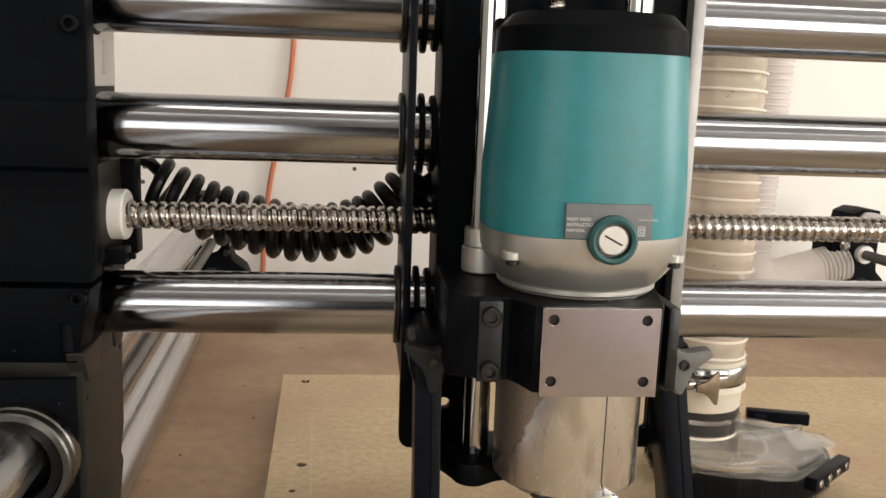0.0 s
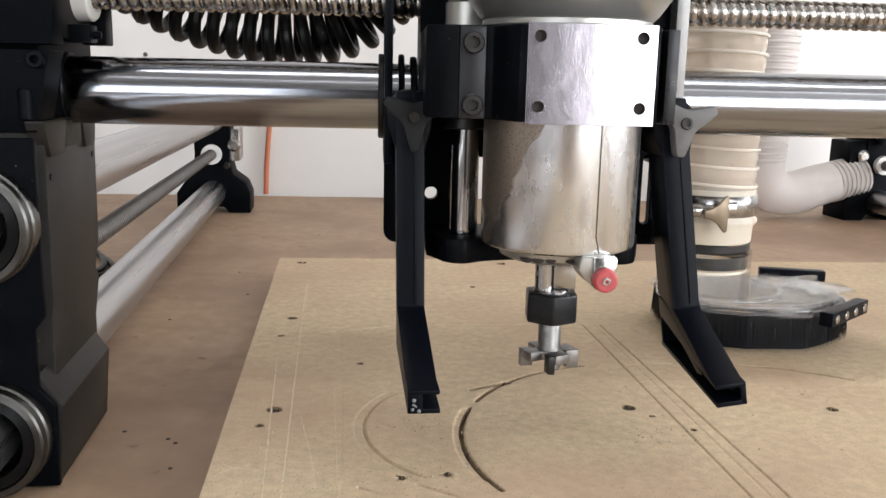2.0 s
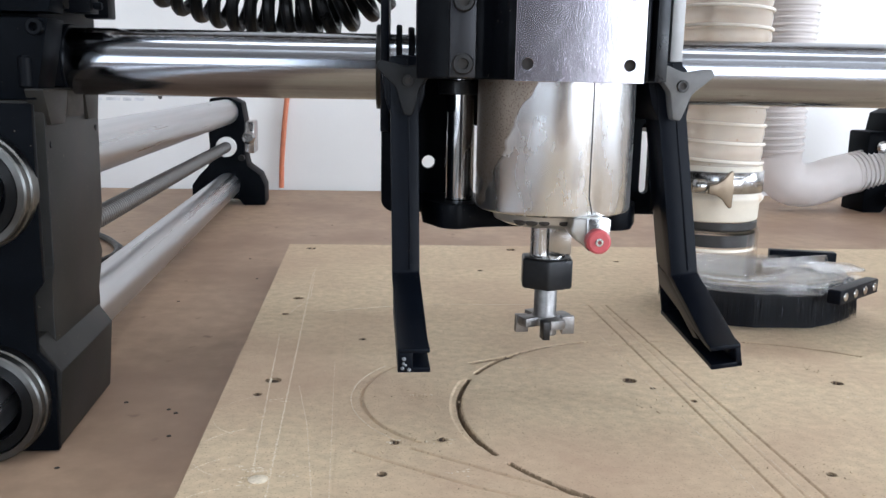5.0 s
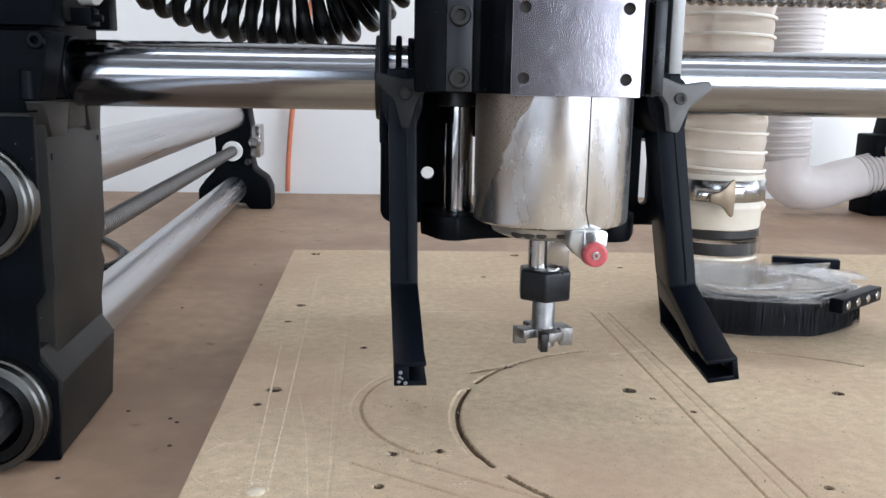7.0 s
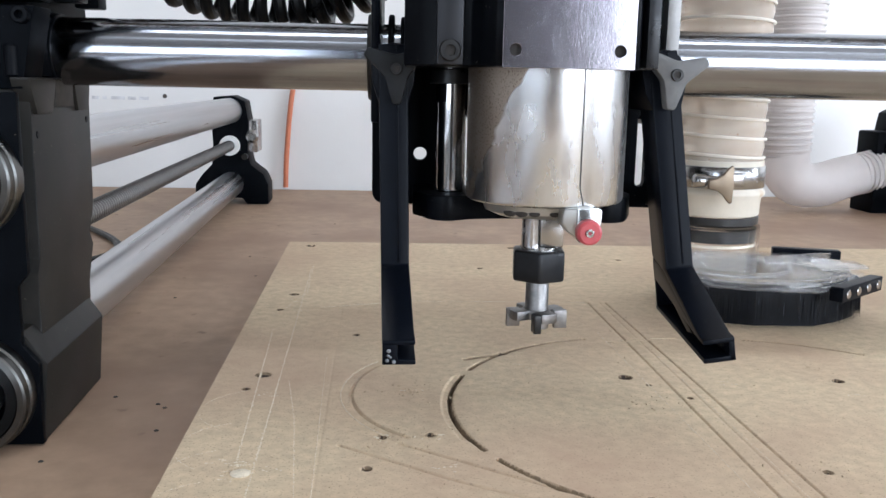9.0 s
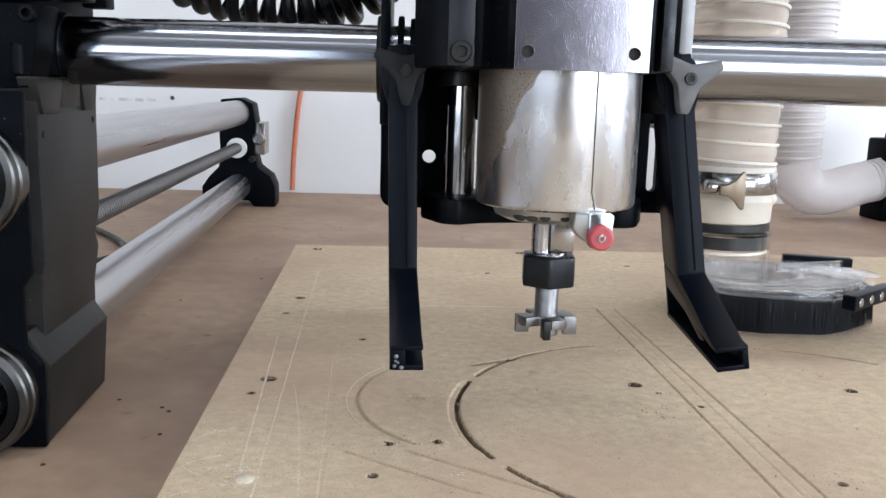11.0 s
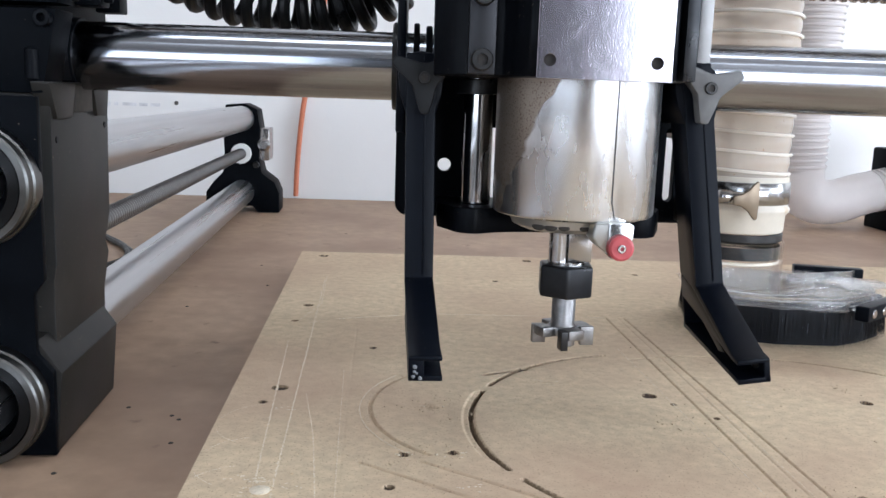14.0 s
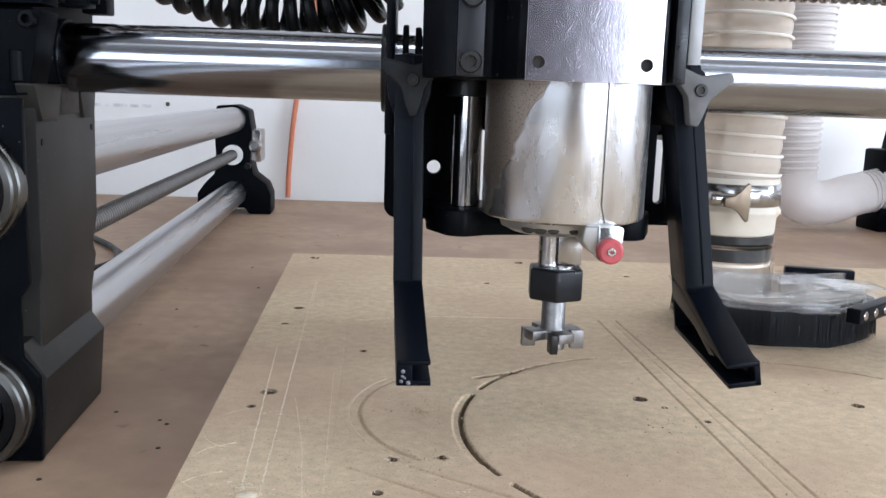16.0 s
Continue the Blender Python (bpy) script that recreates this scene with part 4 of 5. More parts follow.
for rx in (ROD_L, ROD_R):
    mpart("rod_bushing", pipe(0.0098, 0.0067, Z0 - 0.0060, Z0 + 0.0003, "z", (rx, ROD_Y, 0), 40, 0.0005), STEEL_DARK, "bushing round the rod")
    mpart("rod_bushing", pipe(0.0098, 0.0067, Z1, Z1 + 0.0115, "z", (rx, ROD_Y, 0), 40, 0.0005), SILVER_PAINT)
    mpart("rod_bushing", pipe(0.0088, 0.0067, Z1 + 0.0118, Z1 + 0.0200, "z", (rx, ROD_Y, 0), 40, 0.0005), SILVER_PAINT)
mpart("right_plate", box(0.0285, 0.0330, -0.044, 0.008, Z0 + 0.0005, Z1 - 0.001, 0.0006), STEEL_DARK)

# ---------------------------------------------------------------- the trim router held in the mount
router = thing("trim_router", "trim router with a stained aluminium can and teal body", "router", at=(0, CARRIED, 0.0965))
MR = Matrix.Translation((0, 0, -0.0965))


def rpart(name, bm, mat, label="", smooth=35, parent=None):
    ob = part(name, bm, mat, parent or router, label, smooth)
    if parent is None:
        ob.matrix_basis = MR
    return ob


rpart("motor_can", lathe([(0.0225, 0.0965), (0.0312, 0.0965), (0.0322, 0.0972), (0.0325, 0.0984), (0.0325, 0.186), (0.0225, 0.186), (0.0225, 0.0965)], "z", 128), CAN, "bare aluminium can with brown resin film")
# narrow seam down the can, with a slant at its foot
rs = 0.03262
for k, (a0, a1, z0, z1) in enumerate(((-73.5, -73.5, 0.1045, 0.149), (-73.5, -70.5, 0.0978, 0.1045))):
    bm = bmesh.new()
    w = 0.45
    quad = [(a1 - w, z0), (a1 + w, z0), (a0 + w, z1), (a0 - w, z1)]
    low = [bm.verts.new(((rs - 0.0004) * math.cos(radians(a)), (rs - 0.0004) * math.sin(radians(a)), z)) for a, z in quad]
    top = [bm.verts.new((rs * math.cos(radians(a)), rs * math.sin(radians(a)), z)) for a, z in quad]
    bm.faces.new(top)
    for i in range(4):
        bm.faces.new((low[i], low[(i + 1) % 4], top[(i + 1) % 4], top[i]))
    rpart("can_seam", bm, SWARF_AND_SHADE, "dark split line in the can", 0)
rpart("nose_ring", lathe([(0, 0.0905), (0.0170, 0.0905), (0.0215, 0.0925), (0.0232, 0.0966), (0, 0.0966)], "z", 72, (-0.003, -0.003, 0)), SILVER_PAINT, "grease-marked nose casting")
rng = random.Random(8)
for k in range(7):
    a = radians(-125 + 14 * k + rng.uniform(-4, 4))
    rpart("grease_mark", lathe([(0, 0), (0.0016 + 0.0008 * rng.random(), 0.0001), (0.0015, 0.0004), (0, 0.0006)], "y", 12, (0, 0, 0)), SWARF_AND_SHADE, "", 60).matrix_basis = MR @ Matrix.Translation((-0.003 + 0.0216 * math.cos(a), -0.003 + 0.0216 * math.sin(a), 0.0935)) @ Matrix.Rotation(a + math.pi / 2, 4, "Z") @ Matrix.Rotation(radians(180), 4, "Z") @ Matrix.Diagonal((1.3, 1, 0.8, 1))
rpart("spindle", rod(0.0040, 0.0745, 0.0915, "z", (-0.0046, -0.0010, 0), 40), BRIGHT, "ground steel spindle")
rpart("spindle_flat", box(-0.0012, 0.0085, -0.0045, 0.0052, 0.0765, 0.0915, 0.0007), BRIGHT)
rpart("nut_thread", thread(0.0078, 0.0012, 0.0004, 0.0745, 0.0765, "z", (-0.0010, 0, 0), 32, 6), BRIGHT)
nut = [(-0.0010 + 0.0122 * math.cos(radians(a + 25)), 0.0122 * math.sin(radians(a + 25))) for a in range(0, 360, 60)]
rpart("collet_nut", prism(nut, "z", 0.0622, 0.0752, 0.0013, 3), STEEL_DARK, "black hexagonal collet nut")
# spindle lock: a cast arm beneath the can with a red push button
lock = rpart("spindle_lock", prism([(0.0030, 0.0970), (0.0158, 0.0970), (0.0160, 0.0905), (0.0150, 0.0868), (0.0122, 0.0848), (0.0085, 0.0852), (0.0045, 0.0880), (0.0022, 0.0910)], "y", -0.0335, -0.0190, 0.0014, 3), SILVER_PAINT, "cast spindle lock arm")
rpart("lock_lug", prism([(0.0080, 0.0968), (0.0176, 0.0968), (0.0172, 0.0850), (0.0148, 0.0835), (0.0095, 0.0838), (0.0080, 0.0858)], "y", -0.0350, -0.0240, 0.0009, 2), BRIGHT, "pale cast lug behind the button")
lb = rpart("lock_button", lathe([(0, -0.0392), (0.0038, -0.0392), (0.0047, -0.0384), (0.0049, -0.0345), (0.0042, -0.0330), (0, -0.0330)], "y", 40, (0.0123, 0, 0.0884)), RED, "red plastic push button")
rpart("button_screw", pipe(0.0016, 0.0007, -0.0398, -0.0390, "y", (0.0123, 0, 0.0884), 24, 0.0002), BRIGHT)
# shoulder casting, teal housing, lock dial
rpart("neck_collar", rod(0.0345, 0.1848, 0.1882, "z", (0, 0, 0), 96, 0.0008), SILVER_PAINT)


def superring(rx, ry, z, n=96, p=2.7):
    return [(abs(math.cos(a)) ** (2 / p) * math.copysign(rx, math.cos(a)), abs(math.sin(a)) ** (2 / p) * math.copysign(ry, math.sin(a)), z) for a in (2 * math.pi * k / n for k in range(n))]


def loft(rings):
    bm = bmesh.new()
    vs = [[bm.verts.new(q) for q in ring] for ring in rings]
    for a, b in zip(vs, vs[1:]):
        for k in range(len(a)):
            bm.faces.new((a[k], a[(k + 1) % len(a)], b[(k + 1) % len(a)], b[k]))
    bm.faces.new(vs[0][::-1])
    bm.faces.new(vs[-1])
    return bm


rpart("shoulder_casting", loft([superring(0.0345, 0.0345, 0.1880, p=2.0), superring(0.0365, 0.036, 0.1900, p=2.1), superring(0.0405, 0.039, 0.1965, p=2.4), superring(0.0418, 0.0405, 0.2005), superring(0.0422, 0.041, 0.2100)]), SILVER_PAINT, "silver painted shoulder casting")
for sx in (-0.0335, 0.0335):
    rpart("screw_recess", rod(0.0042, 0.1995, 0.2030, "z", (sx, -0.0285, 0), 24), SILVER_PAINT)
    rpart("housing_screw", rod(0.0028, 0.1975, 0.2000, "z", (sx, -0.0300, 0), 20), BOLT)
rpart("teal_housing", loft([superring(0.0425, 0.0413, 0.2102), superring(0.0425, 0.0413, 0.232), superring(0.0405, 0.0395, 0.262), superring(0.0395, 0.0385, 0.282)]), TEAL, "teal plastic motor housing")
rpart("top_cap", loft([superring(0.0390, 0.0380, 0.2822), superring(0.0385, 0.0375, 0.292), superring(0.033, 0.032, 0.298)]), BLACK_PAINT, "black top cap")
rpart("rating_label", box(-0.0155, 0.0190, -0.0422, -0.0405, 0.2107, 0.2245, 0.0004), LABEL, "grey rating label")
rpart("dial_bezel", lathe([(0.0072, -0.0452), (0.0084, -0.0455), (0.0096, -0.0445), (0.0100, -0.0400), (0.0072, -0.0400), (0.0072, -0.0452)], "y", 64, (0.0035, 0, 0.2105)), TEAL_DARK, "dark teal dial bezel")
rpart("dial_face", lathe([(0, -0.0440), (0.0056, -0.0440), (0.0064, -0.0434), (0.0066, -0.0405), (0, -0.0405)], "y", 56, (0.0035, 0, 0.2105)), SILVER_PAINT, "round grey brush cap")
# the slot is a dark bar with its shade painted in
sl = rpart("dial_slot", box(-0.0040, 0.0040, -0.0443, -0.0437, -0.0004, 0.0004, 0.0001), SWARF_AND_SHADE)
sl.matrix_basis = MR @ Matrix.Translation((0.0035, 0, 0.2105)) @ Matrix.Rotation(radians(28), 4, "Y")


def words(text, size, at, parent, mat, name="lettering"):
    cu = bpy.data.curves.new(name, "FONT")
    cu.body, cu.size, cu.extrude, cu.align_x = text, size, 0.00005, "LEFT"
    tmp = bpy.data.objects.new(name, cu)
    scene.collection.objects.link(tmp)
    me = bpy.data.meshes.new_from_object(tmp.evaluated_get(bpy.context.evaluated_depsgraph_get()))
    bpy.data.objects.remove(tmp)
    me.materials.clear()
    me.materials.append(mat)
    ob = new(name, me)
    ob.parent = parent
    ob.matrix_basis = at
    return ob


for k, txt in enumerate(("MUST READ", "INSTRUCTION", "MANUAL.")):
    words(txt, 0.0018, MR @ pose(-0.0150, -0.04225, 0.2178 - 0.0022 * k, 90, 0, 0), router, PRINT)
words("Made in China", 0.0013, MR @ pose(0.0135, -0.04225, 0.2182, 90, 0, 0), router, PRINT)
rpart("insulation_mark", with_holes([(0.0135, 0.2122), (0.0163, 0.2122), (0.0163, 0.2160), (0.0135, 0.2160)], [[(0.0138, 0.2125), (0.0160, 0.2125), (0.0160, 0.2157), (0.0138, 0.2157)]], "y", -0.0423, -0.0420, 0), PRINT, "printed square outline", 0)
rpart("insulation_mark", with_holes([(0.0142, 0.2131), (0.0156, 0.2131), (0.0156, 0.2151), (0.0142, 0.2151)], [[(0.0145, 0.2134), (0.0153, 0.2134), (0.0153, 0.2148), (0.0145, 0.2148)]], "y", -0.0423, -0.0420, 0), PRINT, "", 0)

# the cutter in the collet
bit = thing("router_bit", "steel surfacing bit with four square cutters, in the collet", "router bit", at=(-0.0010, CARRIED, 0.0632))
MB = Matrix.Translation((0, 0, -0.0632))
o = part("shank", lathe([(0, 0.0635), (0.0036, 0.0635), (0.0042, 0.0622), (0.0049, 0.0610), (0.0049, 0.0505), (0.0056, 0.0490), (0, 0.0490)], "z", 40), BIT, bit, "steel shank")
o.matrix_basis = MB
hub = []
for k in range(4):
    a0 = 90 * k + 20
    hub += [(0.0118 * math.cos(radians(a0 + d)), 0.0118 * math.sin(radians(a0 + d))) for d in (-16, -4, 8, 20)] + [(0.0062 * math.cos(radians(a0 + d)), 0.0062 * math.sin(radians(a0 + d))) for d in (34, 60)]
o = part("cutter_body", prism(hub, "z", 0.0452, 0.0492, 0.0005), BIT, bit, "four-armed cutter body")
o.matrix_basis = MB
for k in range(4):
    o = part("cutter_tip", box(0.0068, 0.0124, -0.0042, -0.0012, 0.0412, 0.0490, 0.0003), BOLT if k % 2 else BIT, bit, "square carbide tip")
    o.matrix_basis = MB @ Matrix.Rotation(radians(90 * k + 8), 4, "Z")
o = part("centre_boss", rod(0.0034, 0.0415, 0.0455, "z", (0.0012, -0.004, 0), 28), BIT, bit)
o.matrix_basis = MB

# ---------------------------------------------------------------- two hanging arms for the dust boot, with thumb knobs
def boot_arm(x, z, lean, reach, turn, knob_mat, opens, wall, label, bar_x, splay):
    arm = thing("boot_arm", label, "bracket arm", group="pair of boot arms on the carriage", at=(x, 0.003 + CARRIED, z))
    hw = 0.0060

    def piece(name, bm, mat, lab=""):
        """A part of the bar: set off from the knob, and with its foot splayed sideways."""
        for v in bm.verts:
            v.co.x += bar_x - splay * min(0.0, v.co.y)
        return part(name, bm, mat, arm, lab)

    # bar with a hollow at its foot: two cheeks, a top web and a floor
    bar = [(0.0, 0.010), (0.0, -0.0815), (-0.0515, -0.0955), (-reach, -0.0955), (-reach, -0.0975), (-0.0500, -0.0975), (0.0060, -0.0830), (0.022, -0.080), (0.022, 0.010)]
    piece("arm_bar", prism(bar, "x", -hw, hw, 0.0009), PLASTIC, "black plastic bar")
    cheek = [(0.0065, -0.0825), (-0.0500, -0.0970), (-reach + 0.0002, -0.0970), (-reach + 0.0002, -0.1045), (0.0215, -0.1045), (0.0215, -0.081)]
    # the foot is a channel that opens to one side, under a narrow upper cheek
    def flank(side, a, b):
        return (a, b) if side > 0 else (-b, -a)

    strip = [(0.0065, -0.0825), (-0.0500, -0.0970), (-0.0470, -0.0972), (0.0215, -0.0900), (0.0215, -0.081)]
    piece("foot_cheek", prism(cheek, "x", *flank(-opens, hw - wall, hw - 0.0001), 0.0005), PLASTIC)
    piece("upper_cheek", prism(strip, "x", *flank(opens, hw - 0.0016, hw - 0.0001), 0.0004), PLASTIC)
    piece("foot_heel", box(-hw + 0.0002, hw - 0.0002, 0.0196, 0.0216, -0.1028, -0.0805, 0.0004), PLASTIC)
    piece("foot_floor", box(-hw, hw, -reach + 0.0002, 0.0217, -0.1047, -0.1027, 0.0005), PLASTIC)
    piece("foot_gusset", prism([(0.0040, -0.0860), (-0.0420, -0.0975), (-0.0330, -0.0995), (0.002, -0.0905)], "x", *flank(opens, hw - 0.0012, hw + 0.0002), 0.0004), PLASTIC)
    piece("bar_seam", box(0.0012, 0.0020, -0.0004, 0.0010, -0.0800, 0.0095, 0.0002), PLASTIC)
    if opens < 0:
        piece("magnet", rod(0.0014, -reach + 0.006, -reach + 0.010, "y", (0.0026, 0, -0.0998), 20), BOLT, "small disc magnet")
    else:
        for gx, gz, gr in ((-0.0036, -0.0995, 0.0008), (-0.0038, -0.1012, 0.0006), (-0.0030, -0.1018, 0.0005), (-0.0042, -0.1030, 0.0007), (-0.0018, -0.1036, 0.0008)):
            piece("glue_drop", lathe([(gr, 0.0), (gr * 0.85, -0.0003), (gr * 0.45, -0.0005), (0, -0.00055)], "y", 14, (gx, -reach + 0.0001, gz)), GLUE, "dried drop of glue")
    piece("mounting_lug", prism(arc_points(0, 0.0015, 0.0092, 0, 180, 10) + [(-0.0085, -0.006), (-0.0060, -0.014), (0.0060, -0.014), (0.0085, -0.006)], "y", 0.0006, 0.042, 0.0012), PLASTIC)
    # three-winged thumb knob
    wing = []
    for k in range(3):
        a = radians(-90 + turn + 120 * k)
        for da, rr in ((-0.12, 0.0142), (0.12, 0.0142), (0.40, 0.0088), (0.72, 0.0064), (1.05, 0.0057), (1.37, 0.0064), (1.69, 0.0088)):
            wing.append((rr * math.cos(a + da), rr * math.sin(a + da)))
    knob = part("thumb_knob", prism(wing, "y", -0.0085, -0.0005, 0.0012, 2), knob_mat, arm, "grey three-winged thumb knob")
    part("knob_bolt", pipe(0.0025, 0.0014, -0.0095, -0.0080, "y", (0, 0, 0), 24, 0.0003), BOLT, knob, "socket screw")
    # near-black disc paints the shade inside the screw socket
    part("bolt_socket", rod(0.0015, -0.0088, -0.0084, "y", (0, 0, 0), 6, 0.0001), SWARF_AND_SHADE, knob)
    arm.matrix_basis = Matrix.Translation((x, 0.003 + CARRIED, z)) @ Matrix.Rotation(radians(lean), 4, "Y")
    return arm


boot_arm(-0.0617, 0.1483, -1.0, 0.0650, 0, KNOB, 1, 0.0056, "black plastic boot arm hanging straight from the carriage", -0.0014, 0.038)
boot_arm(0.0514, 0.1480, -8.2, 0.0585, -14, KNOB_PALE, -1, 0.0024, "black plastic boot arm hanging slightly outwards from the carriage", -0.0024, -0.070)

# ---------------------------------------------------------------- coiled hose behind the rails
coil = thing("coiled_air_hose", "black coiled air hose sagging behind the rails", "hose", at=(-0.13, 0.12, 0.2))
turns, steps = 18, 22
spine = curve([(-0.207, 0.118, 0.211), (-0.190, 0.120, 0.2015), (-0.168, 0.124, 0.1925), (-0.128, 0.126, 0.1840), (-0.095, 0.124, 0.1890), (-0.074, 0.120, 0.203), (-0.058, 0.115, 0.219)], 40)
pts = []
n = turns * steps
lengths = [0.0]
for a, c in zip(spine, spine[1:]):
    lengths.append(lengths[-1] + (c - a).length)
for i in range(n + 1):
    s = i / n * lengths[-1]
    j = max(k for k in range(len(spine) - 1) if lengths[k] <= s + 1e-9)
    c = spine[j].lerp(spine[j + 1], (s - lengths[j]) / (lengths[j + 1] - lengths[j]))
    t = (spine[j + 1] - spine[j]).normalized()
    nrm = Vector((0, 1, 0))
    up = t.cross(nrm).normalized()
    a = 2 * math.pi * i / steps
    pts.append(c + (nrm * math.cos(a) + up * math.sin(a)) * 0.0134 - Vector((-0.13, 0.12, 0.2)))
part("hose_coil", tube(pts, 0.0034, 10), RUBBER, coil)
tail = curve([(-0.215, 0.112, 0.225), (-0.209, 0.120, 0.222), (-0.205, 0.118 + 0.0130, 0.214)], 8)
part("hose_tail", tube([p - Vector((-0.13, 0.12, 0.2)) for p in tail], 0.0034, 10), RUBBER, coil)

# ---------------------------------------------------------------- orange cord on the wall
cord = thing("orange_cord", "orange extension cord hanging against the wall", "cord", at=(-0.23, WALL_Y - 0.012, TABLE_Z))
line = curve([(-0.2425, WALL_Y - 0.012, TABLE_Z + 0.004), (-0.2404, WALL_Y - 0.01, 0.0374), (-0.2322, WALL_Y - 0.009, 0.1194), (-0.2158, WALL_Y - 0.009, 0.2014), (-0.2004, WALL_Y - 0.009, 0.2936), (-0.1953, WALL_Y - 0.009, 0.4269), (-0.1984, WALL_Y - 0.009, 0.7139)], 12)
part("cord_run", tube([p - Vector(cord.location) for p in line], 0.0038, 12), ORANGE, cord)

# ---------------------------------------------------------------- dust boot: clear tray with brush, tube, cuff and hose
HX, HY = 0.1322, 0.176
boot = thing("dust_boot", "clear acrylic dust boot with a dark brush skirt", "dust boot", at=(HX, 0.2, 0))
MD = Matrix.Translation((-HX, -0.2, 0))


def dpart(name, bm, mat, label="", smooth=35):
    ob = part(name, bm, mat, boot, label, smooth)
    ob.matrix_basis = MD
    return ob


tray = [(0.114, 0.208), (0.116, 0.180), (0.125, 0.157), (0.152, 0.147), (0.170, 0.146), (0.194, 0.146), (0.214, 0.157), (0.236, 0.176), (0.243, 0.196), (0.236, 0.222), (0.214, 0.245), (0.180, 0.258), (0.140, 0.257), (0.118, 0.240)]


def shrink(poly, d):
    cx, cy = sum(p[0] for p in poly) / len(poly), sum(p[1] for p in poly) / len(poly)
    return [(px + (cx - px) / math.hypot(cx - px, cy - py) * d, py + (cy - py) / math.hypot(cx - px, cy - py) * d) for px, py in poly]


dpart("tray_floor", with_holes(tray, [], "z", 0.0243, 0.0266, 0.0006), CLEAR, "clear acrylic base")
rim = shrink(tray, 0.010)
dpart("tray_rim", with_holes(rim, [shrink(rim, 0.003)], "z", 0.0267, 0.0290, 0.0005), CLEAR_EDGE, "raised clear rim")
dpart("tray_top", with_holes(shrink(tray, 0.0105), [], "z", 0.0291, 0.0308, 0.0005), CLEAR)
hub = arc_points(HX + 0.020, HY + 0.014, 0.0365, 0, 360, 48)[:-1]
dpart("hub_ring", with_holes(hub, [arc_points(HX + 0.020, HY + 0.014, 0.0345, 0, 360, 48)[:-1]], "z", 0.0309, 0.0338, 0.0005), CLEAR_EDGE, "raised round clear rim")
fin = [(0.176, 0.196), (0.226, 0.212), (0.227, 0.2095), (0.177, 0.1935)]
dpart("clear_fin", prism(fin, "z", 0.0309, 0.0365, 0.0005), CLEAR_EDGE)
dpart("side_wing", prism([(0.206, 0.176), (0.240, 0.184), (0.2395, 0.205), (0.212, 0.212)], "z", 0.0309, 0.0325, 0.0005), CLEAR_EDGE, "clear sheet under the bars")
dpart("tray_lug", box(0.168, 0.192, 0.143, 0.156, 0.0235, 0.0290, 0.0012), CLEAR_EDGE)
dpart("down_tube", pipe(0.0288, 0.0268, 0.0309, 0.0618, "z", (HX, HY, 0), 64), CLEAR_TUBE, "clear acrylic tube")
dpart("tube_tape", pipe(0.0267, 0.0264, 0.0520, 0.0595, "z", (HX, HY, 0), 64, 0.0001), TAPE, "black tape band")
dpart("tube_lip", pipe(0.0267, 0.0263, 0.0490, 0.0508, "z", (HX, HY, 0), 64), CUFF, "cream cuff edge")
dpart("tape_ring", pipe(0.0272, 0.0264, 0.0625, 0.0673, "z", (HX, HY, 0), 64), TAPE, "black tape ring")
# brush skirt: many bristle tufts along the outline
ring = shrink(tray, 0.004)
bm = bmesh.new()
rng = random.Random(11)
for i in range(len(ring)):
    ax, ay = ring[i]
    bx, by = ring[(i + 1) % len(ring)]
    ln = math.hypot(bx - ax, by - ay)
    nx, ny = (by - ay) / ln, -(bx - ax) / ln
    for row in range(2):
        for k in range(int(ln / 0.00055)):
            s = (k + rng.random()) / int(ln / 0.00055)
            px, py = ax + (bx - ax) * s - nx * 0.0014 * row, ay + (by - ay) * s - ny * 0.0014 * row
            lean = rng.uniform(-0.0006, 0.0018)
            dx, dy = (bx - ax) / ln * 0.00032, (by - ay) / ln * 0.00032
            sway = rng.uniform(-0.0008, 0.0008)
            zb = rng.uniform(0.0002, 0.0016)
            qx, qy = px + nx * lean + dx * sway / 0.00032, py + ny * lean + dy * sway / 0.00032
            f = [bm.verts.new(v) for v in ((px - dx, py - dy, 0.0242), (px + dx, py + dy, 0.0242), (px - nx * 0.0006, py - ny * 0.0006, 0.0242), (qx, qy, zb))]
            bm.faces.new((f[0], f[1], f[3]))
            bm.faces.new((f[1], f[2], f[3]))
            bm.faces.new((f[2], f[0], f[3]))
tagged(dpart("brush_skirt", bm, BRISTLE, "dark bristle skirt", 0), kind="stuff")
for clear in boot.children:
    if clear.data.materials[0] in (CLEAR, CLEAR_EDGE, CLEAR_TUBE):
        clear.visible_shadow = False
inner = shrink(ring, 0.0032)
dpart("brush_core", with_holes(inner, [shrink(inner, 0.003)], "z", 0.0012, 0.0242, 0.0003), BRISTLE)


def magnet_bar(name, x, y, z, turn, length, count, label):
    ob = dpart(name, prism(rounded_rect(-length / 2, length / 2, -0.0045, 0.0045, 0.0012), "y", -0.004, 0.004, 0.0008), PLASTIC, label)
    ob.matrix_basis = MD @ Matrix.Translation((x, y, z)) @ Matrix.Rotation(radians(turn), 4, "Z")
    for k in range(count):
        part("magnet", rod(0.0027, -0.0049, -0.0035, "y", (-length / 2 + length * (k + 0.5) / count, 0, 0), 20), BRIGHT, ob, "small disc magnet")
    return ob


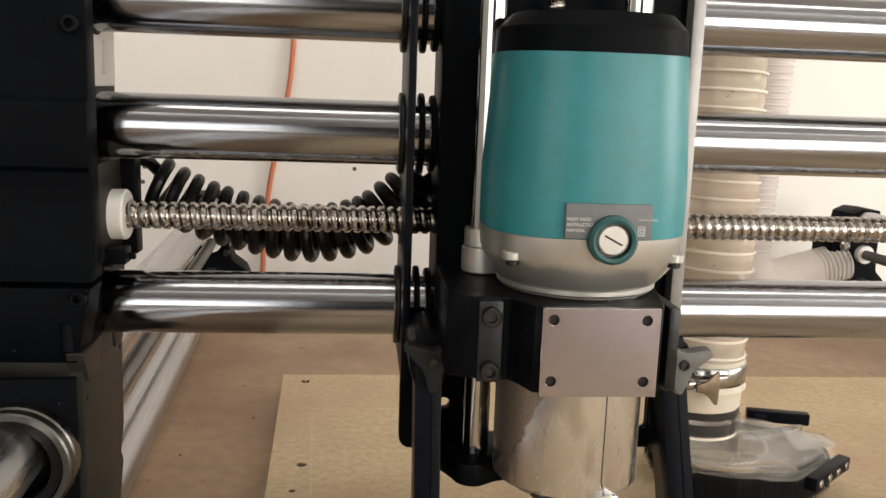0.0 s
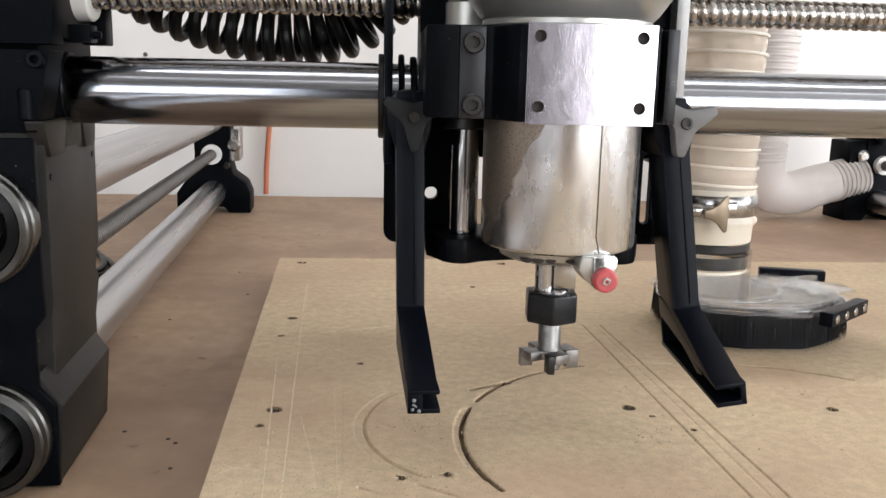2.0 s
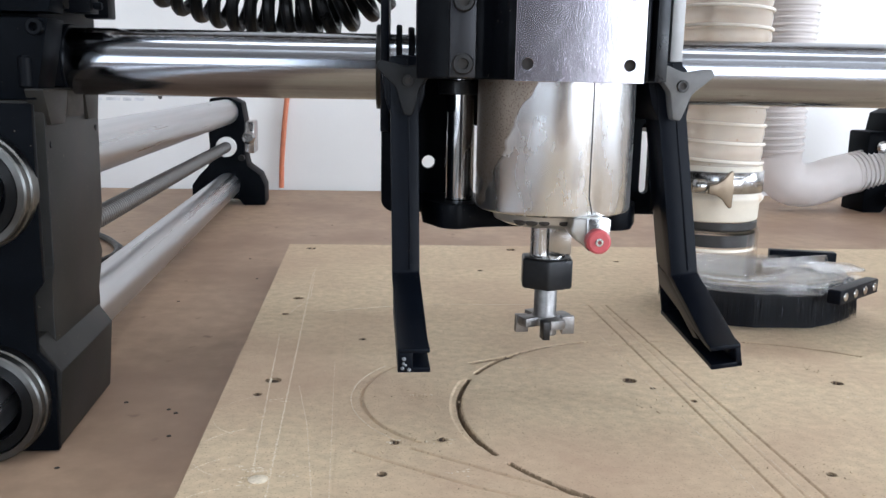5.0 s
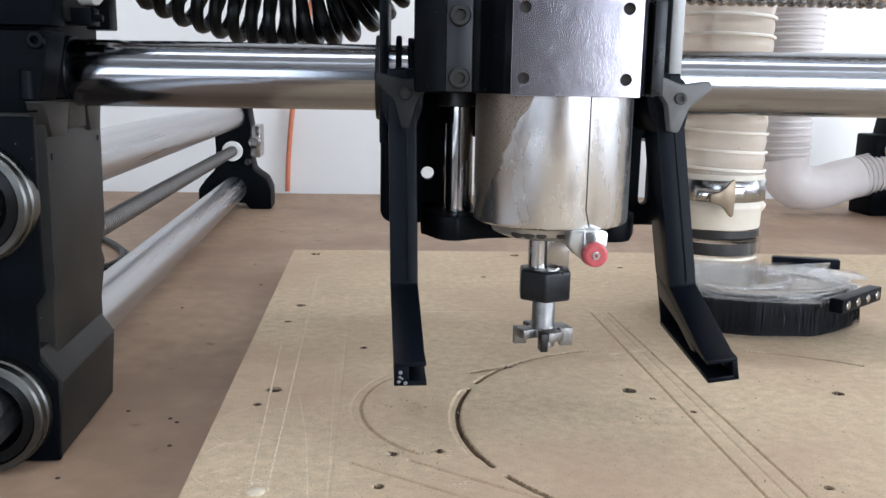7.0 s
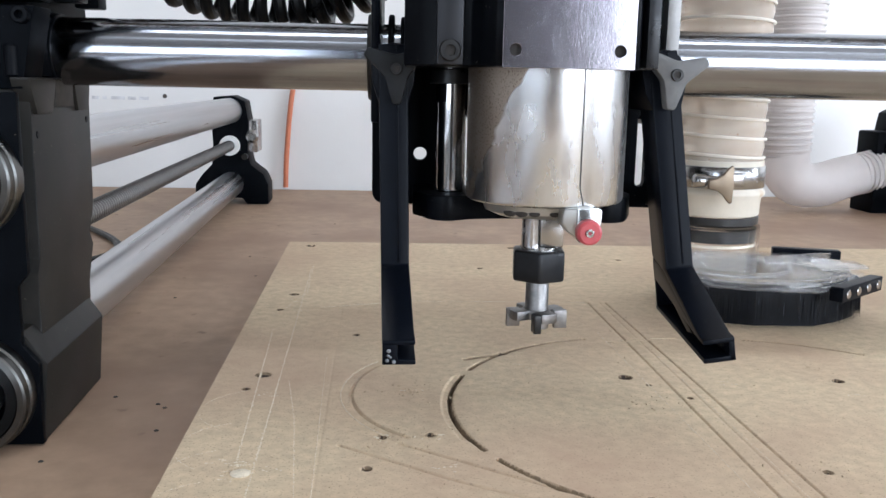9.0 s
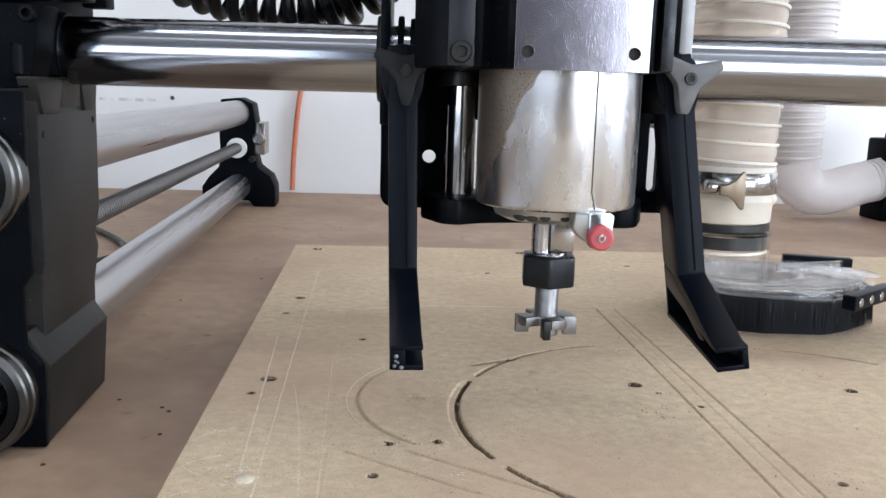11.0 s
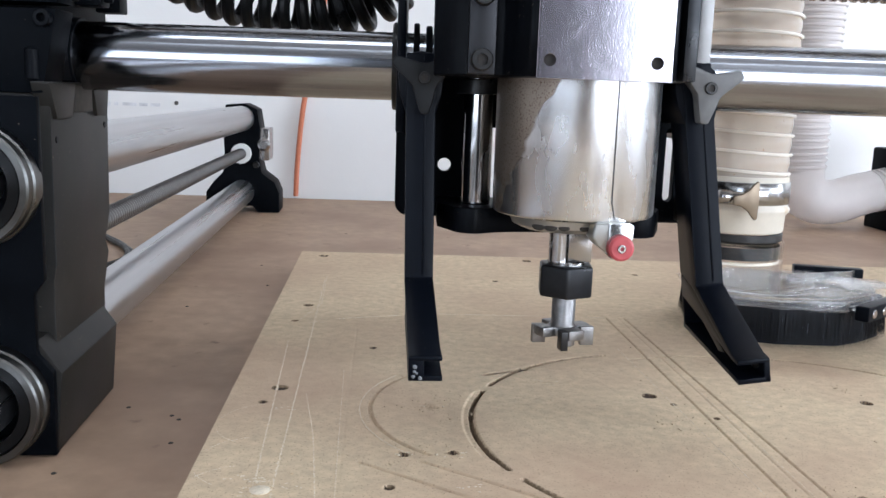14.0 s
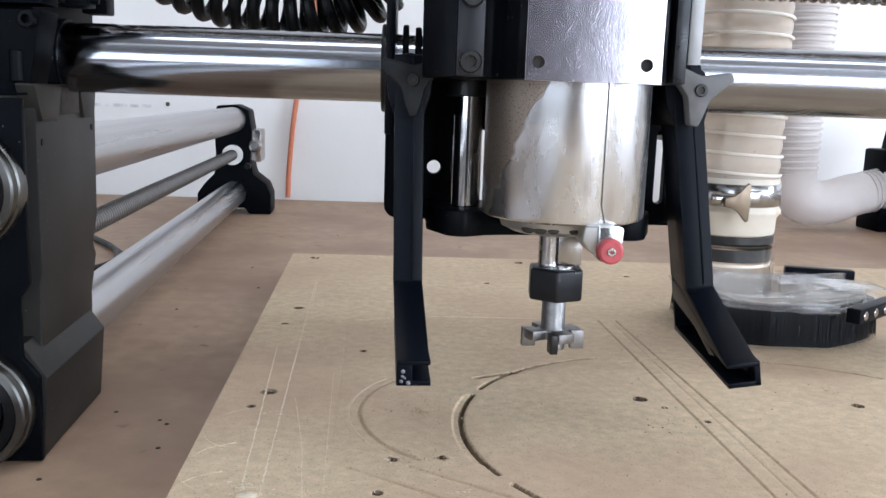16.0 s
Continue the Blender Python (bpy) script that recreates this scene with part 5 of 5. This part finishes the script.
magnet_bar("magnet_bar", 0.2165, 0.1530, 0.0255, 40, 0.056, 4, "black bar with four disc magnets")
magnet_bar("rear_bar", 0.228, 0.250, 0.0275, -14, 0.046, 0, "black rear bar")
dpart("rear_bar_post", box(0.210, 0.218, 0.247, 0.257, 0.0267, 0.0290, 0.0008), PLASTIC)

hose = thing("dust_hose", "cloudy ribbed dust hose with a cream cuff, rising from the boot", "hose", at=(HX, HY, 0.068))
MH = Matrix.Translation((-HX, -HY, -0.068))


def hpart(name, bm, mat, label="", smooth=60):
    ob = part(name, bm, mat, hose, label, smooth)
    ob.matrix_basis = MH
    return ob


hpart("cuff", lathe([(0.0240, 0.0677), (0.0266, 0.0677), (0.0272, 0.0687), (0.0276, 0.0780), (0.0296, 0.0805), (0.0299, 0.0822), (0.0284, 0.0838), (0.0279, 0.1010), (0.0240, 0.1010)], "z", 72, (HX, HY, 0)), CUFF, "cream rubber cuff")
hpart("hose_clamp", pipe(0.0291, 0.0281, 0.0850, 0.0980, "z", (HX, HY, 0), 72, 0.0003), BRIGHT, "steel band clamp")
hpart("clamp_housing", box(HX - 0.004, HX + 0.006, HY - 0.0325, HY - 0.0285, 0.0875, 0.0950, 0.001), BRIGHT)
hpart("clamp_screw", rod(0.0030, HX - 0.022, HX - 0.004, "x", (0, HY - 0.0340, 0.0905), 24, 0.0005), BRIGHT)
hpart("clamp_barrel", rod(0.0040, HX - 0.0245, HX - 0.0170, "x", (0, HY - 0.0340, 0.0905), 24, 0.0008), BRIGHT)
half = [(-0.0170, 0.0026), (-0.0120, 0.0036), (-0.0085, 0.0060), (-0.0058, 0.0095), (-0.0040, 0.0112), (-0.0026, 0.0104), (-0.0022, 0.0)]
wing = [(HX + a, 0.0890 + c) for a, c in half] + [(HX + a, 0.0890 - c) for a, c in half[-2::-1]]
hpart("thumb_wing", prism(wing, "y", HY - 0.0390, HY - 0.0372, 0.0006), BRONZE, "flat bronzed thumb wing")


def ribbed(path, r, pitch, wire_r, name, mat, wire_mat, fn):
    """A hose along a path: a slightly waisted wall, and a round wire wound about it."""
    pts = [Vector(path[0])]
    step = pitch / 10
    carry = 0.0
    for a, b in zip(path, path[1:]):
        a, b = Vector(a), Vector(b)
        d = (b - a).length
        s = step - carry
        while s <= d:
            pts.append(a.lerp(b, s / d))
            s += step
        carry = d - (s - step)
    fn(name, tube(pts, lambda i: r - 0.0008 * math.sin(math.pi * i / 10) ** 2, 44, False), mat, "thin cloudy hose wall")
    for k in range(5, len(pts) - 2, 10):
        t = (pts[k + 1] - pts[k - 1]).normalized()
        tilt = (t + Vector((0.05, 0.0, 0.0))).normalized()
        u = tilt.cross(Vector((0.3, 1, 0.1))).normalized()
        v = tilt.cross(u)
        ring = [pts[k] + (u * math.cos(2 * math.pi * m / 40) + v * math.sin(2 * math.pi * m / 40)) * (r + wire_r * 0.3) for m in range(41)]
        fn("hose_rib", tube(ring, wire_r, 6), wire_mat)


ribbed(curve([(HX, HY, 0.0985), (HX, HY, 0.16), (HX - 0.001, HY + 0.002, 0.24), (HX - 0.003, HY + 0.004, 0.36), (HX - 0.004, HY + 0.006, 0.60)], 8), 0.0272, 0.0112, 0.0010, "hose_wall", HOSE_CLEAR, HOSE_WIRE, hpart)

far = thing("shop_hose", "pale ribbed shop hose bending along the bench by the wall", "hose", at=(0.46, 0.82, 0))


def fpart(name, bm, mat, label="", smooth=60):
    ob = part(name, bm, mat, far, label, smooth)
    ob.location = (-0.46, -0.82, 0)
    return ob


ribbed(curve([(0.456, 0.80, 0.80), (0.452, 0.80, 0.45), (0.447, 0.80, 0.25), (0.442, 0.80, 0.13), (0.442, 0.80, 0.058)], 10), 0.0318, 0.0086, 0.0024, "hose_run", HOSE_PINK, HOSE_PINK, fpart)
fpart("hose_elbow", tube(curve([(0.442, 0.80, 0.060), (0.446, 0.80, 0.040), (0.464, 0.802, 0.022), (0.493, 0.804, 0.0185), (0.525, 0.806, 0.028), (0.550, 0.809, 0.034)], 8), lambda i: 0.0325 - 0.00012 * i, 44), HOSE_PINK, "smooth pale elbow")
ribbed(curve([(0.548, 0.809, 0.0335), (0.57, 0.812, 0.038), (0.595, 0.815, 0.044)], 8), 0.0270, 0.0070, 0.0012, "hose_run", HOSE_PINK, HOSE_PINK, fpart)

# ---------------------------------------------------------------- loose cables under the side rail, chips on the board
cable = thing("loose_cable", "thin black cables lying under the side rail", "cable", at=(-0.34, 0.4, TABLE_Z))
for k, o in enumerate((0.0, 0.012)):
    part("cable_run", tube([Vector(p) - Vector((-0.34, 0.4, TABLE_Z)) for p in curve([(-0.42, 0.30, TABLE_Z + 0.004), (-0.36, 0.34 + o, TABLE_Z + 0.006), (-0.325 + o, 0.42, TABLE_Z + 0.005), (-0.345, 0.5, TABLE_Z + 0.004), (-0.40, 0.58, TABLE_Z + 0.004)], 8)], 0.003, 8), RUBBER, cable)

rng = random.Random(21)
bm = bmesh.new()
for k in range(230):
    cxn, cyn = rng.choice(((-0.12, -0.05), (-0.066, -0.018), (-0.046, -0.016), (0.06, 0.02), (-0.05, 0.036), (0.16, 0.08), (0.10, -0.05)))
    sp = 0.008 if k % 2 else 0.07
    px, py = cxn + rng.gauss(0, sp), cyn + rng.gauss(0, sp)
    if px < board_edge_x(py) + 0.004 or py < -0.2:
        continue
    s = rng.uniform(0.0002, 0.0006)
    m = Matrix.Translation((px, py, s * 0.4)) @ Euler((rng.random(), rng.random(), rng.random() * 6)).to_matrix().to_4x4() @ Matrix.Diagonal((s * rng.uniform(1, 2.4), s, s * 0.6, 1))
    bmesh.ops.create_cube(bm, size=1.0, matrix=m)
tagged(part("wood_chips", bm, CHIP, smooth=0), "small pale wood chips scattered on the spoilboard", "wood chips", kind="stuff")
